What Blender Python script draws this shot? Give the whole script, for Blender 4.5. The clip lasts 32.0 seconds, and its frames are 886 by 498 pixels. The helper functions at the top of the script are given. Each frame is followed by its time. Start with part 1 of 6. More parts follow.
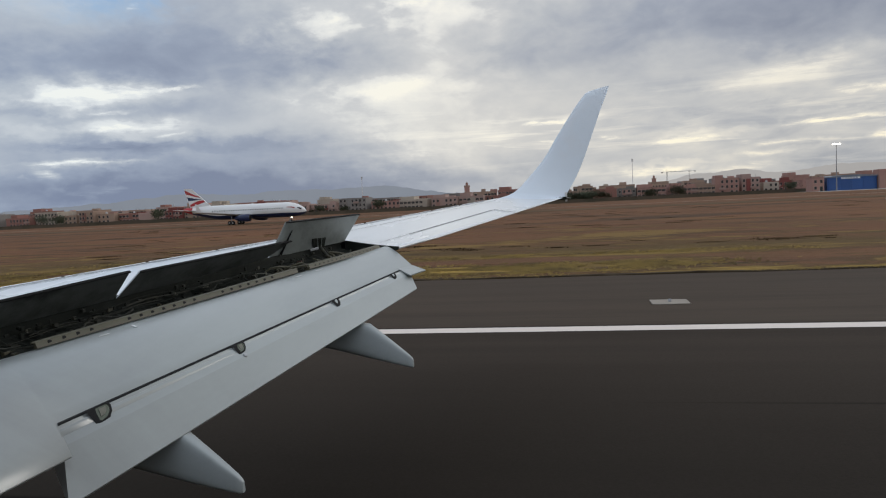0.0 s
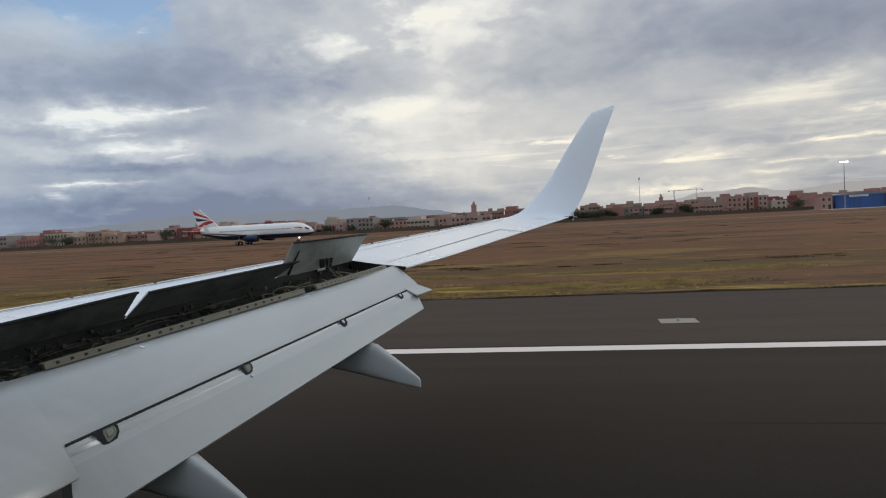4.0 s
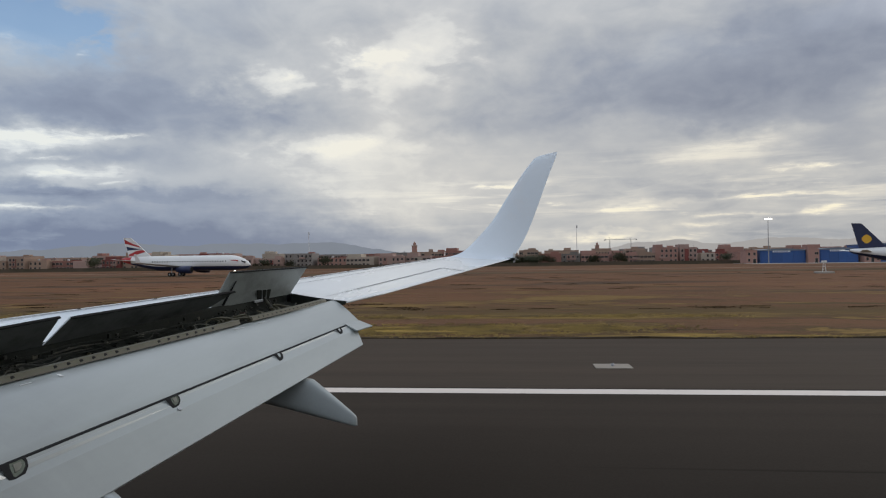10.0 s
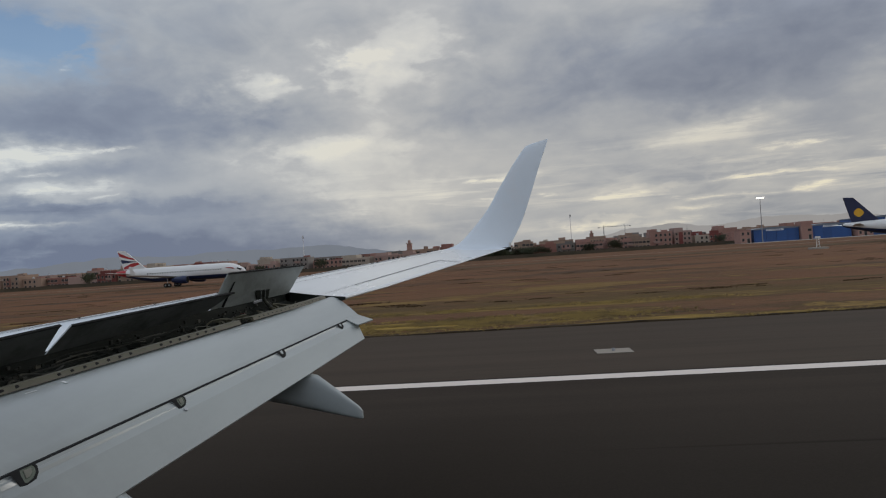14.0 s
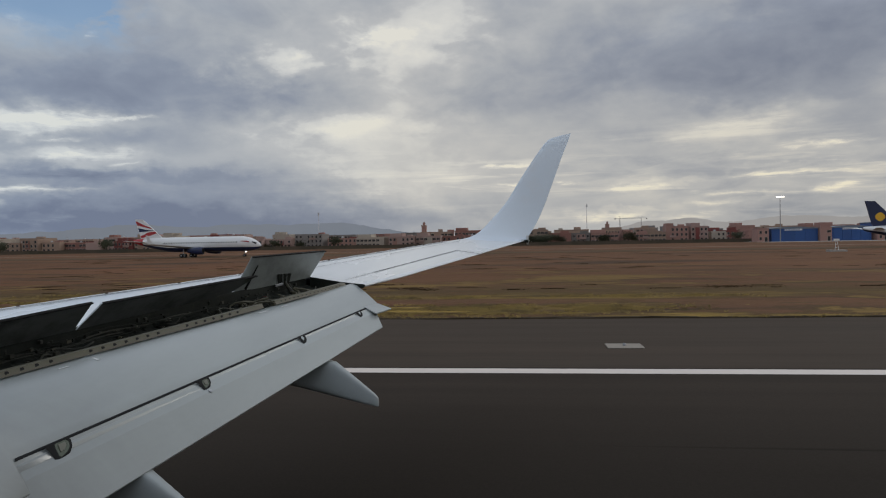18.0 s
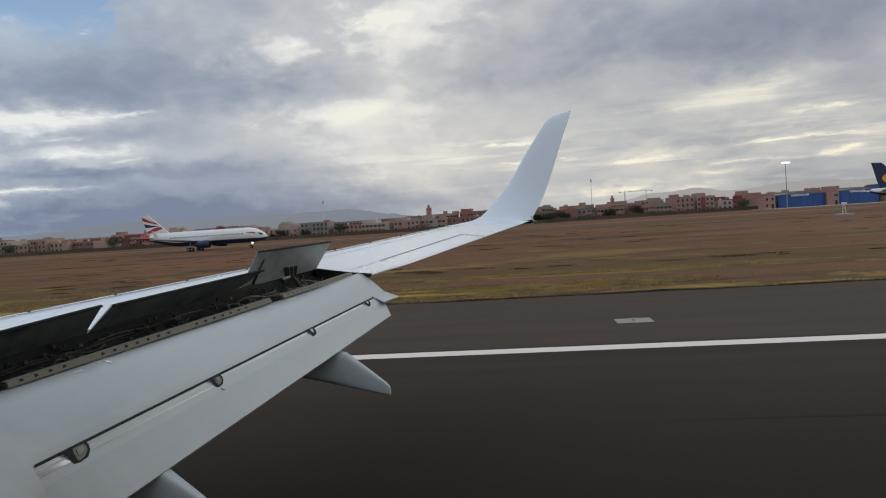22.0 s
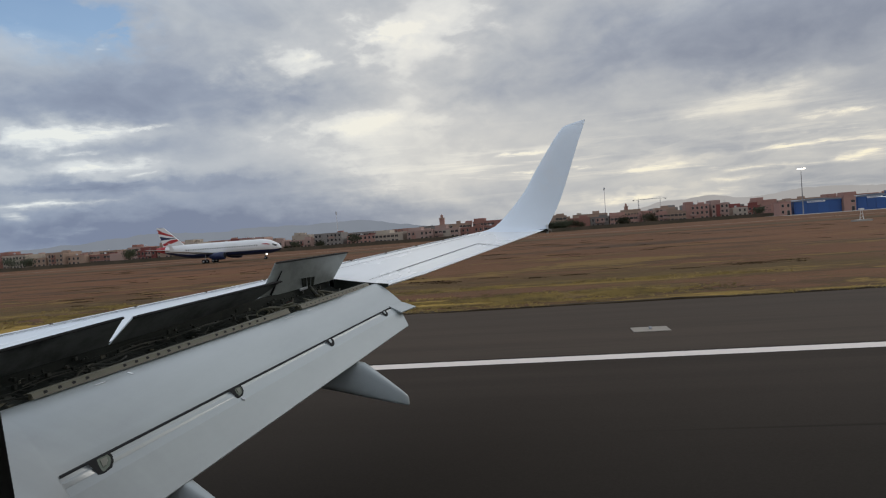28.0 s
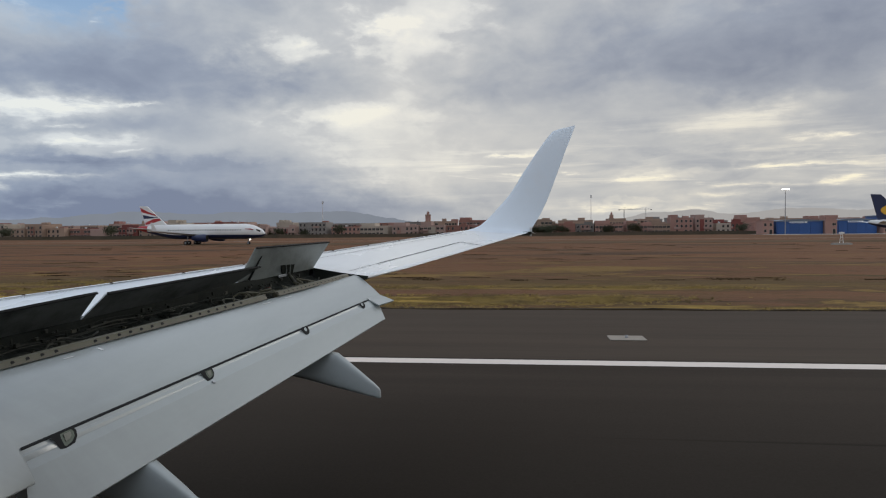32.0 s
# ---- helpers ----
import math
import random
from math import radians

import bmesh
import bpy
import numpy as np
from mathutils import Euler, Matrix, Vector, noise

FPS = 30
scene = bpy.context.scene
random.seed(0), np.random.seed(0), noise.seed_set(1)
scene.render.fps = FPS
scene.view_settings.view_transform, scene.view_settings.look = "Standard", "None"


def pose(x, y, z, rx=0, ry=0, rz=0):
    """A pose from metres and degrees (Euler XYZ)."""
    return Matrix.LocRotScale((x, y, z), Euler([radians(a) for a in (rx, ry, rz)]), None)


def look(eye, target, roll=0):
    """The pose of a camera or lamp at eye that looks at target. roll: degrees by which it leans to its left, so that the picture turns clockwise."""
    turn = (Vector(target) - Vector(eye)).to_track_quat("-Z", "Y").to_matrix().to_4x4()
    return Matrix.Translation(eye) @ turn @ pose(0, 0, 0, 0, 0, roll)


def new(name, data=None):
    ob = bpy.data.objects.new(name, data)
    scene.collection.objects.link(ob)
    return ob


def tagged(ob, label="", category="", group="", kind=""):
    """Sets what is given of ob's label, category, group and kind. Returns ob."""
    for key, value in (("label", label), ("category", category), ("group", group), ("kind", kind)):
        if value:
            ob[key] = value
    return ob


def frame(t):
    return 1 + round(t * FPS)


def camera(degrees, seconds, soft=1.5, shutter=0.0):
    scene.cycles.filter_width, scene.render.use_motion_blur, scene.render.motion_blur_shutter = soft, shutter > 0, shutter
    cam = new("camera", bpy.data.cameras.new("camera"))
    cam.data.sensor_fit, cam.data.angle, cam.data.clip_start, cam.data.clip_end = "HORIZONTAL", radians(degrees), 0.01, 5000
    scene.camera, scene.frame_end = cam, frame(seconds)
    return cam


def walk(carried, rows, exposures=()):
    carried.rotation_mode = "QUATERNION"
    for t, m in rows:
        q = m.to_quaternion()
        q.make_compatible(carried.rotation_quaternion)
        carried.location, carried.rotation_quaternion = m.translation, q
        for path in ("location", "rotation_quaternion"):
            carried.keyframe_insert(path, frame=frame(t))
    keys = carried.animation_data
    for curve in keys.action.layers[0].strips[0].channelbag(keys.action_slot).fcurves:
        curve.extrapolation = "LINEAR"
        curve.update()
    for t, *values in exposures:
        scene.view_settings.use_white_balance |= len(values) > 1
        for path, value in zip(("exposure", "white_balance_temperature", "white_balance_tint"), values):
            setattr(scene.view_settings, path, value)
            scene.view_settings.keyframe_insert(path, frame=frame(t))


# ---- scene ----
cam = camera(65.0, 32.0, soft=1.15)

# seconds, place in metres, turn in degrees (tilt, lean, heading)
PATH = [
    (0, 0.129, 0.115, 3.829, 86.074, 2.755, 9.966),
    (0.5, 0.127, 0.095, 3.825, 86.884, 1.979, 10.227),
    (1, 0.117, 0.109, 3.81, 87.46, 2.282, 10.479),
    (1.5, 0.144, 0.108, 3.789, 87.874, 2.971, 10.58),
    (2, 0.121, 0.111, 3.814, 87.843, 3.003, 10.299),
    (2.5, 0.144, 0.091, 3.797, 88.033, 3.302, 10.417),
    (3, 0.12, 0.115, 3.821, 87.893, 3.333, 10.352),
    (3.5, 0.136, 0.105, 3.832, 87.717, 3.06, 10.605),
    (5.5, 0.111, 0.128, 3.833, 87.856, 3.18, 9.962),
    (6, 0.078, 0.177, 3.816, 88.268, 3.549, 9.642),
    (6.5, 0.084, 0.202, 3.78, 88.118, 1.984, 8.335),
    (7, 0.13, 0.172, 3.778, 87.583, 1.32, 7.535),
    (7.5, 0.095, 0.215, 3.772, 87.008, 1.564, 6.428),
    (8, 0.125, 0.178, 3.791, 87.507, 1.211, 5.83),
    (8.5, 0.116, 0.199, 3.799, 87.493, 1.057, 5.358),
    (9, 0.085, 0.228, 3.773, 88.225, 0.096, 4.892),
    (9.5, 0.069, 0.203, 3.807, 89.365, 0.319, 4.961),
    (10, 0.08, 0.18, 3.784, 90.864, 0.712, 5.61),
    (10.5, 0.076, 0.185, 3.787, 90.949, 0.868, 5.897),
    (11, 0.073, 0.195, 3.798, 90.482, 0.791, 5.964),
    (11.5, 0.048, 0.2, 3.799, 90.339, 0.591, 5.781),
    (12, 0.101, 0.15, 3.772, 91.016, 1.323, 6.148),
    (12.5, -0.146, 0.323, 3.836, 91.355, -0.143, 5.364),
    (13, -0.077, 0.323, 3.759, 91.582, -2.705, 5.217),
    (13.5, -0.016, 0.252, 3.676, 92.387, 3.153, 4.27),
    (14, 0.061, 0.159, 3.707, 90.551, 3.791, 5.236),
    (14.5, -0.056, 0.144, 3.775, 90.133, 1.791, 3.952),
    (16.5, -0.067, -0.022, 3.863, 91.569, 2.358, 6.978),
    (17, -0.029, 0.007, 3.849, 92.861, 3.629, 7.694),
    (17.5, -0.011, -0.001, 3.848, 90.283, 1.793, 7.253),
    (18, -0.001, 0.03, 3.838, 89.212, 0.989, 6.395),
    (18.5, -0.013, 0.003, 3.869, 90.547, 0.422, 6.618),
    (19, -0.02, -0.03, 3.877, 89.484, 1.645, 7.442),
    (19.5, 0, 0.031, 3.849, 87.398, 1.855, 7.207),
    (20, -0.018, 0.086, 3.821, 88.494, 0.914, 5.28),
    (20.5, -0.012, 0.05, 3.818, 86.785, 1.05, 7.372),
    (21, 0, 0.047, 3.858, 87.083, 1.518, 6.623),
    (21.5, -0.016, 0.042, 3.887, 87.145, 4.388, 6.184),
    (22, 0.016, 0.03, 3.887, 87.742, 3.658, 6.835),
    (22.5, 0.014, 0.008, 3.868, 87.785, 3.753, 7.119),
    (23, 0.007, -0.003, 3.903, 87.991, 3.711, 8.045),
    (23.5, 0.011, 0.016, 3.876, 87.985, 2.924, 8.818),
    (24, -0.014, 0.04, 3.847, 88.169, 1.361, 8.584),
    (24.5, 0.004, 0.048, 3.809, 88.634, 0.737, 8.029),
    (25, -0.028, 0.068, 3.863, 87.666, 2.001, 7.629),
    (25.5, -0.036, 0.029, 3.895, 89.02, 1.956, 7.11),
    (27.5, 0, 0.011, 3.856, 89.064, 3.437, 7.487),
    (28, -0.023, 0.014, 3.889, 88.621, 4.185, 7.918),
    (28.5, -0.007, -0.004, 3.877, 88.816, 3.103, 8.519),
    (29, -0.013, 0.004, 3.899, 88.408, 2.802, 8.138),
    (29.5, -0.035, -0.012, 3.92, 87.888, 4.503, 8.239),
    (30, -0.013, -0.001, 3.918, 87.817, 3.8, 8.677),
    (30.5, -0.034, 0.045, 3.877, 87.266, 4.753, 7.822),
    (31, -0.015, 0.022, 3.871, 88.604, 4.257, 7.727),
    (31.5, -0.007, 0.049, 3.847, 88.861, 2.871, 7.065),
    (32, 0.011, 0.009, 3.878, 88.342, 0.473, 6.709),
]
walk(cam, [(t, pose(x, y, z, rx, ry, rz)) for t, x, y, z, rx, ry, rz in PATH],
     [(0.0, 0.1), (3.0, 0.08), (6.0, 0.05), (10.0, 0.0), (11.0, -0.1), (13.0, -0.05), (14.0, -0.3), (14.5, -0.28), (16.5, -0.1), (17.0, -0.14), (18.0, -0.25), (19.0, -0.24), (19.6, 0.0), (20.5, 0.1), (21.5, 0.0), (23.0, 0.0), (32.0, 0.0)])

# ---------------------------------------------------------------- world and sun
SUN_EL, SUN_AZ = 24.0, 48.0          # degrees above the horizon, from +Y towards +X
world = bpy.data.worlds.new("overcast_sky")
scene.world = world
world.use_nodes = True
WN, WL = world.node_tree.nodes, world.node_tree.links
WN.clear()


def plug(n, i, v):
    if isinstance(v, (int, float)):
        n.inputs[i].default_value = v
    elif isinstance(v, tuple):
        n.inputs[i].default_value = v
    else:
        WL.new(v, n.inputs[i])


def wmath(op, a, b=0.0, c=None, clamp=False):
    n = WN.new("ShaderNodeMath")
    n.operation = op
    n.use_clamp = clamp
    plug(n, 0, a)
    plug(n, 1, b)
    if c is not None:
        plug(n, 2, c)
    return n.outputs[0]


def wvec(op, a, b=(0, 0, 0)):
    n = WN.new("ShaderNodeVectorMath")
    n.operation = op
    plug(n, 0, a)
    plug(n, 1, b)
    return n


def wnoise(vec, scale, detail=4.0, rough=0.55, distortion=0.0):
    n = WN.new("ShaderNodeTexNoise")
    n.inputs["Scale"].default_value = scale
    n.inputs["Detail"].default_value = detail
    n.inputs["Roughness"].default_value = rough
    n.inputs["Distortion"].default_value = distortion
    WL.new(vec, n.inputs["Vector"])
    return n.outputs[0]


def wcomb(x, y, z=0.0):
    n = WN.new("ShaderNodeCombineXYZ")
    plug(n, 0, x), plug(n, 1, y), plug(n, 2, z)
    return n.outputs[0]


def wramp(fac, stops):
    n = WN.new("ShaderNodeValToRGB")
    r = n.color_ramp
    while len(r.elements) < len(stops):
        r.elements.new(0.5)
    for e, (p, col) in zip(r.elements, stops):
        e.position, e.color = p, (*col, 1)
    WL.new(fac, n.inputs[0])
    return n.outputs[0]


def wmix(f, a, b):
    n = WN.new("ShaderNodeMix")
    n.data_type = "RGBA"
    plug(n, 0, f)
    for i, v in ((6, a), (7, b)):
        if isinstance(v, tuple):
            n.inputs[i].default_value = (*v, 1)
        else:
            WL.new(v, n.inputs[i])
    return n.outputs[2]


tex = WN.new("ShaderNodeTexCoord").outputs["Generated"]
sep = WN.new("ShaderNodeSeparateXYZ")
WL.new(tex, sep.inputs[0])
dx, dy, dz = sep.outputs
RAD = 57.29578
az = wmath("MULTIPLY", wmath("ARCTAN2", dx, dy), RAD)
el = wmath("MULTIPLY", wmath("ARCSINE", dz), RAD)
# the cloud deck seen in perspective: flat layer, streaks close up towards the horizon
lift = wmath("ADD", wmath("MAXIMUM", dz, 0.0), 0.16)
deck = wcomb(wmath("DIVIDE", dx, lift), wmath("DIVIDE", dy, lift))
n_big = wnoise(deck, 0.9, 3.0, 0.5, 0.2)
face = wcomb(wmath("MULTIPLY", az, 0.115), wmath("MULTIPLY", el, 0.215))
n_mid = wnoise(face, 1.0, 5.0, 0.5, 0.25)
n_fine = wnoise(face, 3.1, 4.0, 0.5, 0.3)
n_torn = wnoise(face, 3.4, 6.0, 0.56, 0.2)
# softly torn edges for the cloud masses
waz = wmath("ADD", az, wmath("MULTIPLY", wmath("SUBTRACT", n_torn, 0.5), 12.0))
wel = wmath("ADD", el, wmath("MULTIPLY", wmath("SUBTRACT", wnoise(face, 2.8, 6.0, 0.56), 0.5), 3.4))
dirs = wcomb(waz, wel)


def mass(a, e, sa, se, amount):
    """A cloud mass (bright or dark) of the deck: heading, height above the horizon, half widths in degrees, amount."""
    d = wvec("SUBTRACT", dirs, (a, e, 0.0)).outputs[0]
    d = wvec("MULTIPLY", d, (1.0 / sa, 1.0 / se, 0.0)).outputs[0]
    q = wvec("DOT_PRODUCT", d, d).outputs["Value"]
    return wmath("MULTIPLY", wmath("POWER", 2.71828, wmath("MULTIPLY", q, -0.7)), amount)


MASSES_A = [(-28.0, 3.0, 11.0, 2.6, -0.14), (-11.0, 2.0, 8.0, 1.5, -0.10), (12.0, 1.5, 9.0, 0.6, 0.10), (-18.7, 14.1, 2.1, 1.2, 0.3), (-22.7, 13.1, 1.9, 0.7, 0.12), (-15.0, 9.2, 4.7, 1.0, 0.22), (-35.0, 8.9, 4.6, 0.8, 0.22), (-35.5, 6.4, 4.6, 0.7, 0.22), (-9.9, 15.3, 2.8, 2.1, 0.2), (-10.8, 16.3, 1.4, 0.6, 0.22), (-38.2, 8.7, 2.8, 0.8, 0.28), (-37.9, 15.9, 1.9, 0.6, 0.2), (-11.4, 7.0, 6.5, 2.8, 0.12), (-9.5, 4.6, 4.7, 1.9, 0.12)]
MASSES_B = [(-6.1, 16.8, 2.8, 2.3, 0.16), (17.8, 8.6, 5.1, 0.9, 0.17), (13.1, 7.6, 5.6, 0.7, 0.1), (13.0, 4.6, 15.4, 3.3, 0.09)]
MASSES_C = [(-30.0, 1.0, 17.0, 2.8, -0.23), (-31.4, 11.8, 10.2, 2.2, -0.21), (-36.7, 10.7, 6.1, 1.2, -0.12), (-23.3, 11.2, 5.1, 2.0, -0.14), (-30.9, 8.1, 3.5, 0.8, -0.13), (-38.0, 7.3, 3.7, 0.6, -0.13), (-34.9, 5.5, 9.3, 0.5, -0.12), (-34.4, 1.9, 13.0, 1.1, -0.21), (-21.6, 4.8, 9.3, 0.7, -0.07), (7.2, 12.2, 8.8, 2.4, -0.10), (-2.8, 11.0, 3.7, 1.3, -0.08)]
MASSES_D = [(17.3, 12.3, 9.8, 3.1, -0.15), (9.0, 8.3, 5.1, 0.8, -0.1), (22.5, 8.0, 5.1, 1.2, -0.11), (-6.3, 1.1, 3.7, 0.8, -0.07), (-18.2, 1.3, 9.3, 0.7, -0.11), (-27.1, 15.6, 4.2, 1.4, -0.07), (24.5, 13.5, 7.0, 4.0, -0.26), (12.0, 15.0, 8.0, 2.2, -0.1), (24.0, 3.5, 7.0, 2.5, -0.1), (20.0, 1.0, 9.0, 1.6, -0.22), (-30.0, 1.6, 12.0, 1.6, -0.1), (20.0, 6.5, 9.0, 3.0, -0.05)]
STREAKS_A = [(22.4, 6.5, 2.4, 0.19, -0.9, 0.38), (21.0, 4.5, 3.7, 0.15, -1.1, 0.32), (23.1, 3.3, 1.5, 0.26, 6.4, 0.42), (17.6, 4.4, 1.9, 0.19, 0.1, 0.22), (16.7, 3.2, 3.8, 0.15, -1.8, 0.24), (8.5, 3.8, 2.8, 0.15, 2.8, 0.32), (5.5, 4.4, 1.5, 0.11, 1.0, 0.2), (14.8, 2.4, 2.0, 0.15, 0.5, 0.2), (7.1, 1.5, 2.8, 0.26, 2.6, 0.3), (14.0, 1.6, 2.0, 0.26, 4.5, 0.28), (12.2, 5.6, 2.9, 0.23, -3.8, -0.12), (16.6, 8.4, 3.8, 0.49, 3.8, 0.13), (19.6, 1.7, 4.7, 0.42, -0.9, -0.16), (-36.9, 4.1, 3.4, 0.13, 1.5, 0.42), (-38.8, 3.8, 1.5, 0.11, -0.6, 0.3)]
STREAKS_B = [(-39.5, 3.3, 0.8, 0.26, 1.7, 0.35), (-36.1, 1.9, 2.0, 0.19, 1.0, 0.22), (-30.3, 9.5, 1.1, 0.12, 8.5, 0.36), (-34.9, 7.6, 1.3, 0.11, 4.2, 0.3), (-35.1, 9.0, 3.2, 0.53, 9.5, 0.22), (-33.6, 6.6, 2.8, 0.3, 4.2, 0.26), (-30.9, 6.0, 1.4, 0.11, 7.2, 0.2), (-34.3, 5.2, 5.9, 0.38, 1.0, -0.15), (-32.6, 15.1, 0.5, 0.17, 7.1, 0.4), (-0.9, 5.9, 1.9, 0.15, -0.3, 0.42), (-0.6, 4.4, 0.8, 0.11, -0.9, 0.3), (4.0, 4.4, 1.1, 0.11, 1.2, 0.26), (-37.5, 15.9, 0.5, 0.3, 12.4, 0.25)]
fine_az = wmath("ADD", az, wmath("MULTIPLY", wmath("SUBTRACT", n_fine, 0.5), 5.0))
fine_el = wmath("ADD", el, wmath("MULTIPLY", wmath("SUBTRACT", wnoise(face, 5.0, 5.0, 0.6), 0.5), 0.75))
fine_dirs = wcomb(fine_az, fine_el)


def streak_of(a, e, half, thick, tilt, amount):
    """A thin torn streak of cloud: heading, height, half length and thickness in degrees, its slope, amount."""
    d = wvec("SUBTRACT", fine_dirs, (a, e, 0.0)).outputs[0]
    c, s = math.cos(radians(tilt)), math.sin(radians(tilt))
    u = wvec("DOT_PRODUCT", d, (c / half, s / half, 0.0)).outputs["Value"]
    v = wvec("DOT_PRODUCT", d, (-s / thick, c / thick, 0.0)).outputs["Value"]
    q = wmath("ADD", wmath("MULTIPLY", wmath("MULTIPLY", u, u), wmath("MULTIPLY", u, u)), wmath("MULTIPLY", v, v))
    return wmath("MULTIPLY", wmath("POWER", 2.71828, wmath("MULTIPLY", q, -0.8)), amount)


# banks with a flat body and a firm, torn rim
n_rim = wnoise(face, 6.5, 5.0, 0.6, 0.4)
rim_az = wmath("ADD", az, wmath("MULTIPLY", wmath("SUBTRACT", n_mid, 0.5), 9.0))
rim_az = wmath("ADD", rim_az, wmath("MULTIPLY", wmath("SUBTRACT", n_rim, 0.5), 4.0))
rim_el = wmath("ADD", el, wmath("MULTIPLY", wmath("SUBTRACT", n_torn, 0.5), 2.0))
rim_el = wmath("ADD", rim_el, wmath("MULTIPLY", wmath("SUBTRACT", n_rim, 0.5), 0.9))
rim_dirs = wcomb(rim_az, rim_el)


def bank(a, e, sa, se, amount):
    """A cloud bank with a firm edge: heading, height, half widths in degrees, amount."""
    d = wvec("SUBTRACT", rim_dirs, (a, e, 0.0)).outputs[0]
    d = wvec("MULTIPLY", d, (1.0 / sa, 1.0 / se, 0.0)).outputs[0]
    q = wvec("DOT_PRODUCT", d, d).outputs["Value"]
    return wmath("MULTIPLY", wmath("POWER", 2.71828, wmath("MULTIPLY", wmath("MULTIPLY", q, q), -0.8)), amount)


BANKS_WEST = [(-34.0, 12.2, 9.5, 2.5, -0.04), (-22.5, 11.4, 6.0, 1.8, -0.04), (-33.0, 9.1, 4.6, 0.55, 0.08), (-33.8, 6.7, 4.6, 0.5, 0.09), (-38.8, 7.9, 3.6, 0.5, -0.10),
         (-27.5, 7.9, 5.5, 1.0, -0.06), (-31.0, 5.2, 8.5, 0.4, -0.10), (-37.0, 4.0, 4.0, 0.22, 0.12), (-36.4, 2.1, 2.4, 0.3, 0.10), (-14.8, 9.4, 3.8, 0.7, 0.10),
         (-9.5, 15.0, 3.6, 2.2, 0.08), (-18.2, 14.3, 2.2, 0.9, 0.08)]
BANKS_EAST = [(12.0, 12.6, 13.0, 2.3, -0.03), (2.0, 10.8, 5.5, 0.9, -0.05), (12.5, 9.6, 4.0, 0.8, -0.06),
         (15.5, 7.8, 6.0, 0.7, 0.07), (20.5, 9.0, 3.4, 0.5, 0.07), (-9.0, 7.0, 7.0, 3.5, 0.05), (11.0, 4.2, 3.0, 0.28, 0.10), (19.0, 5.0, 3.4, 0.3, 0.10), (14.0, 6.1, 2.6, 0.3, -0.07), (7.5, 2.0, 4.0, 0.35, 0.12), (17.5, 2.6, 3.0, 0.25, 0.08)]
val = wmath("ADD", 0.597, wmath("MULTIPLY", wmath("SUBTRACT", n_big, 0.5), 0.30))
val = wmath("ADD", val, wmath("MULTIPLY", wmath("SUBTRACT", n_mid, 0.5), 0.34))
val = wmath("ADD", val, wmath("MULTIPLY", wmath("SUBTRACT", n_fine, 0.5), 0.11))
val = wmath("ADD", val, wmath("MULTIPLY", wmath("SUBTRACT", n_rim, 0.5), 0.05))
# rounder puffs high up, thin torn filaments low on the sun's side
n_puff = wnoise(wcomb(wmath("MULTIPLY", az, 0.17), wmath("MULTIPLY", el, 0.30)), 1.0, 5.0, 0.52, 0.5)
high = wmath("MULTIPLY", wmath("SUBTRACT", el, 7.5), 0.3, clamp=True)
val = wmath("ADD", val, wmath("MULTIPLY", wmath("MULTIPLY", wmath("SUBTRACT", n_puff, 0.5), 0.5), high))
n_thread = wnoise(wcomb(wmath("MULTIPLY", az, 0.15), wmath("MULTIPLY", wmath("ADD", el, wmath("MULTIPLY", az, -0.03)), 0.8)), 1.0, 5.0, 0.55, 0.6)
low_band = wmath("SUBTRACT", 1.0, wmath("ABSOLUTE", wmath("MULTIPLY", wmath("SUBTRACT", el, 4.6), 0.24)), clamp=True)
thread = wmath("MULTIPLY", wmath("MULTIPLY", wmath("SUBTRACT", n_thread, 0.5), 0.78), wmath("MULTIPLY", low_band, wmath("MULTIPLY_ADD", az, 0.06, 0.5, clamp=True)))
val = wmath("ADD", val, thread)
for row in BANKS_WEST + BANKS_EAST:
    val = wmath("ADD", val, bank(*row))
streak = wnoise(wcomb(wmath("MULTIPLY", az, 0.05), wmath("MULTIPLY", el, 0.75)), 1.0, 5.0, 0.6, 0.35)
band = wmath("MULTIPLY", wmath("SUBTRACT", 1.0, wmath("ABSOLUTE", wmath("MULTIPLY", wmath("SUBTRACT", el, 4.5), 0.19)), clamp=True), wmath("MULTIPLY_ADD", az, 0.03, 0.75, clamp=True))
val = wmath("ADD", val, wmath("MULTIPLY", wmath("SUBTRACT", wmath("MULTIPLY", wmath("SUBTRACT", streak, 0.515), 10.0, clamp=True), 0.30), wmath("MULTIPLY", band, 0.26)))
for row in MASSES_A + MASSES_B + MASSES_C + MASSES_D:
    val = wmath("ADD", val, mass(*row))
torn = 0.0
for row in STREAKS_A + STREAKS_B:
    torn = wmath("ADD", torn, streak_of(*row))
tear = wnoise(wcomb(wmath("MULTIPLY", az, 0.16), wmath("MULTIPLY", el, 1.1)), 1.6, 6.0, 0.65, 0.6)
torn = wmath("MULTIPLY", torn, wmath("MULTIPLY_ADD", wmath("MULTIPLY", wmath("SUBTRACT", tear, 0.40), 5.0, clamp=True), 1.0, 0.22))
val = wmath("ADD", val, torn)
val = wmath("MULTIPLY_ADD", val, 1.15, -0.09)
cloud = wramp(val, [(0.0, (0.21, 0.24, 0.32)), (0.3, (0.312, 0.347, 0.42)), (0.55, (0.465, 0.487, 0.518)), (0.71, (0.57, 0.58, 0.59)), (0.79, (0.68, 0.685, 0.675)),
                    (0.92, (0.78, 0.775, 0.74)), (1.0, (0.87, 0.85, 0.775))])
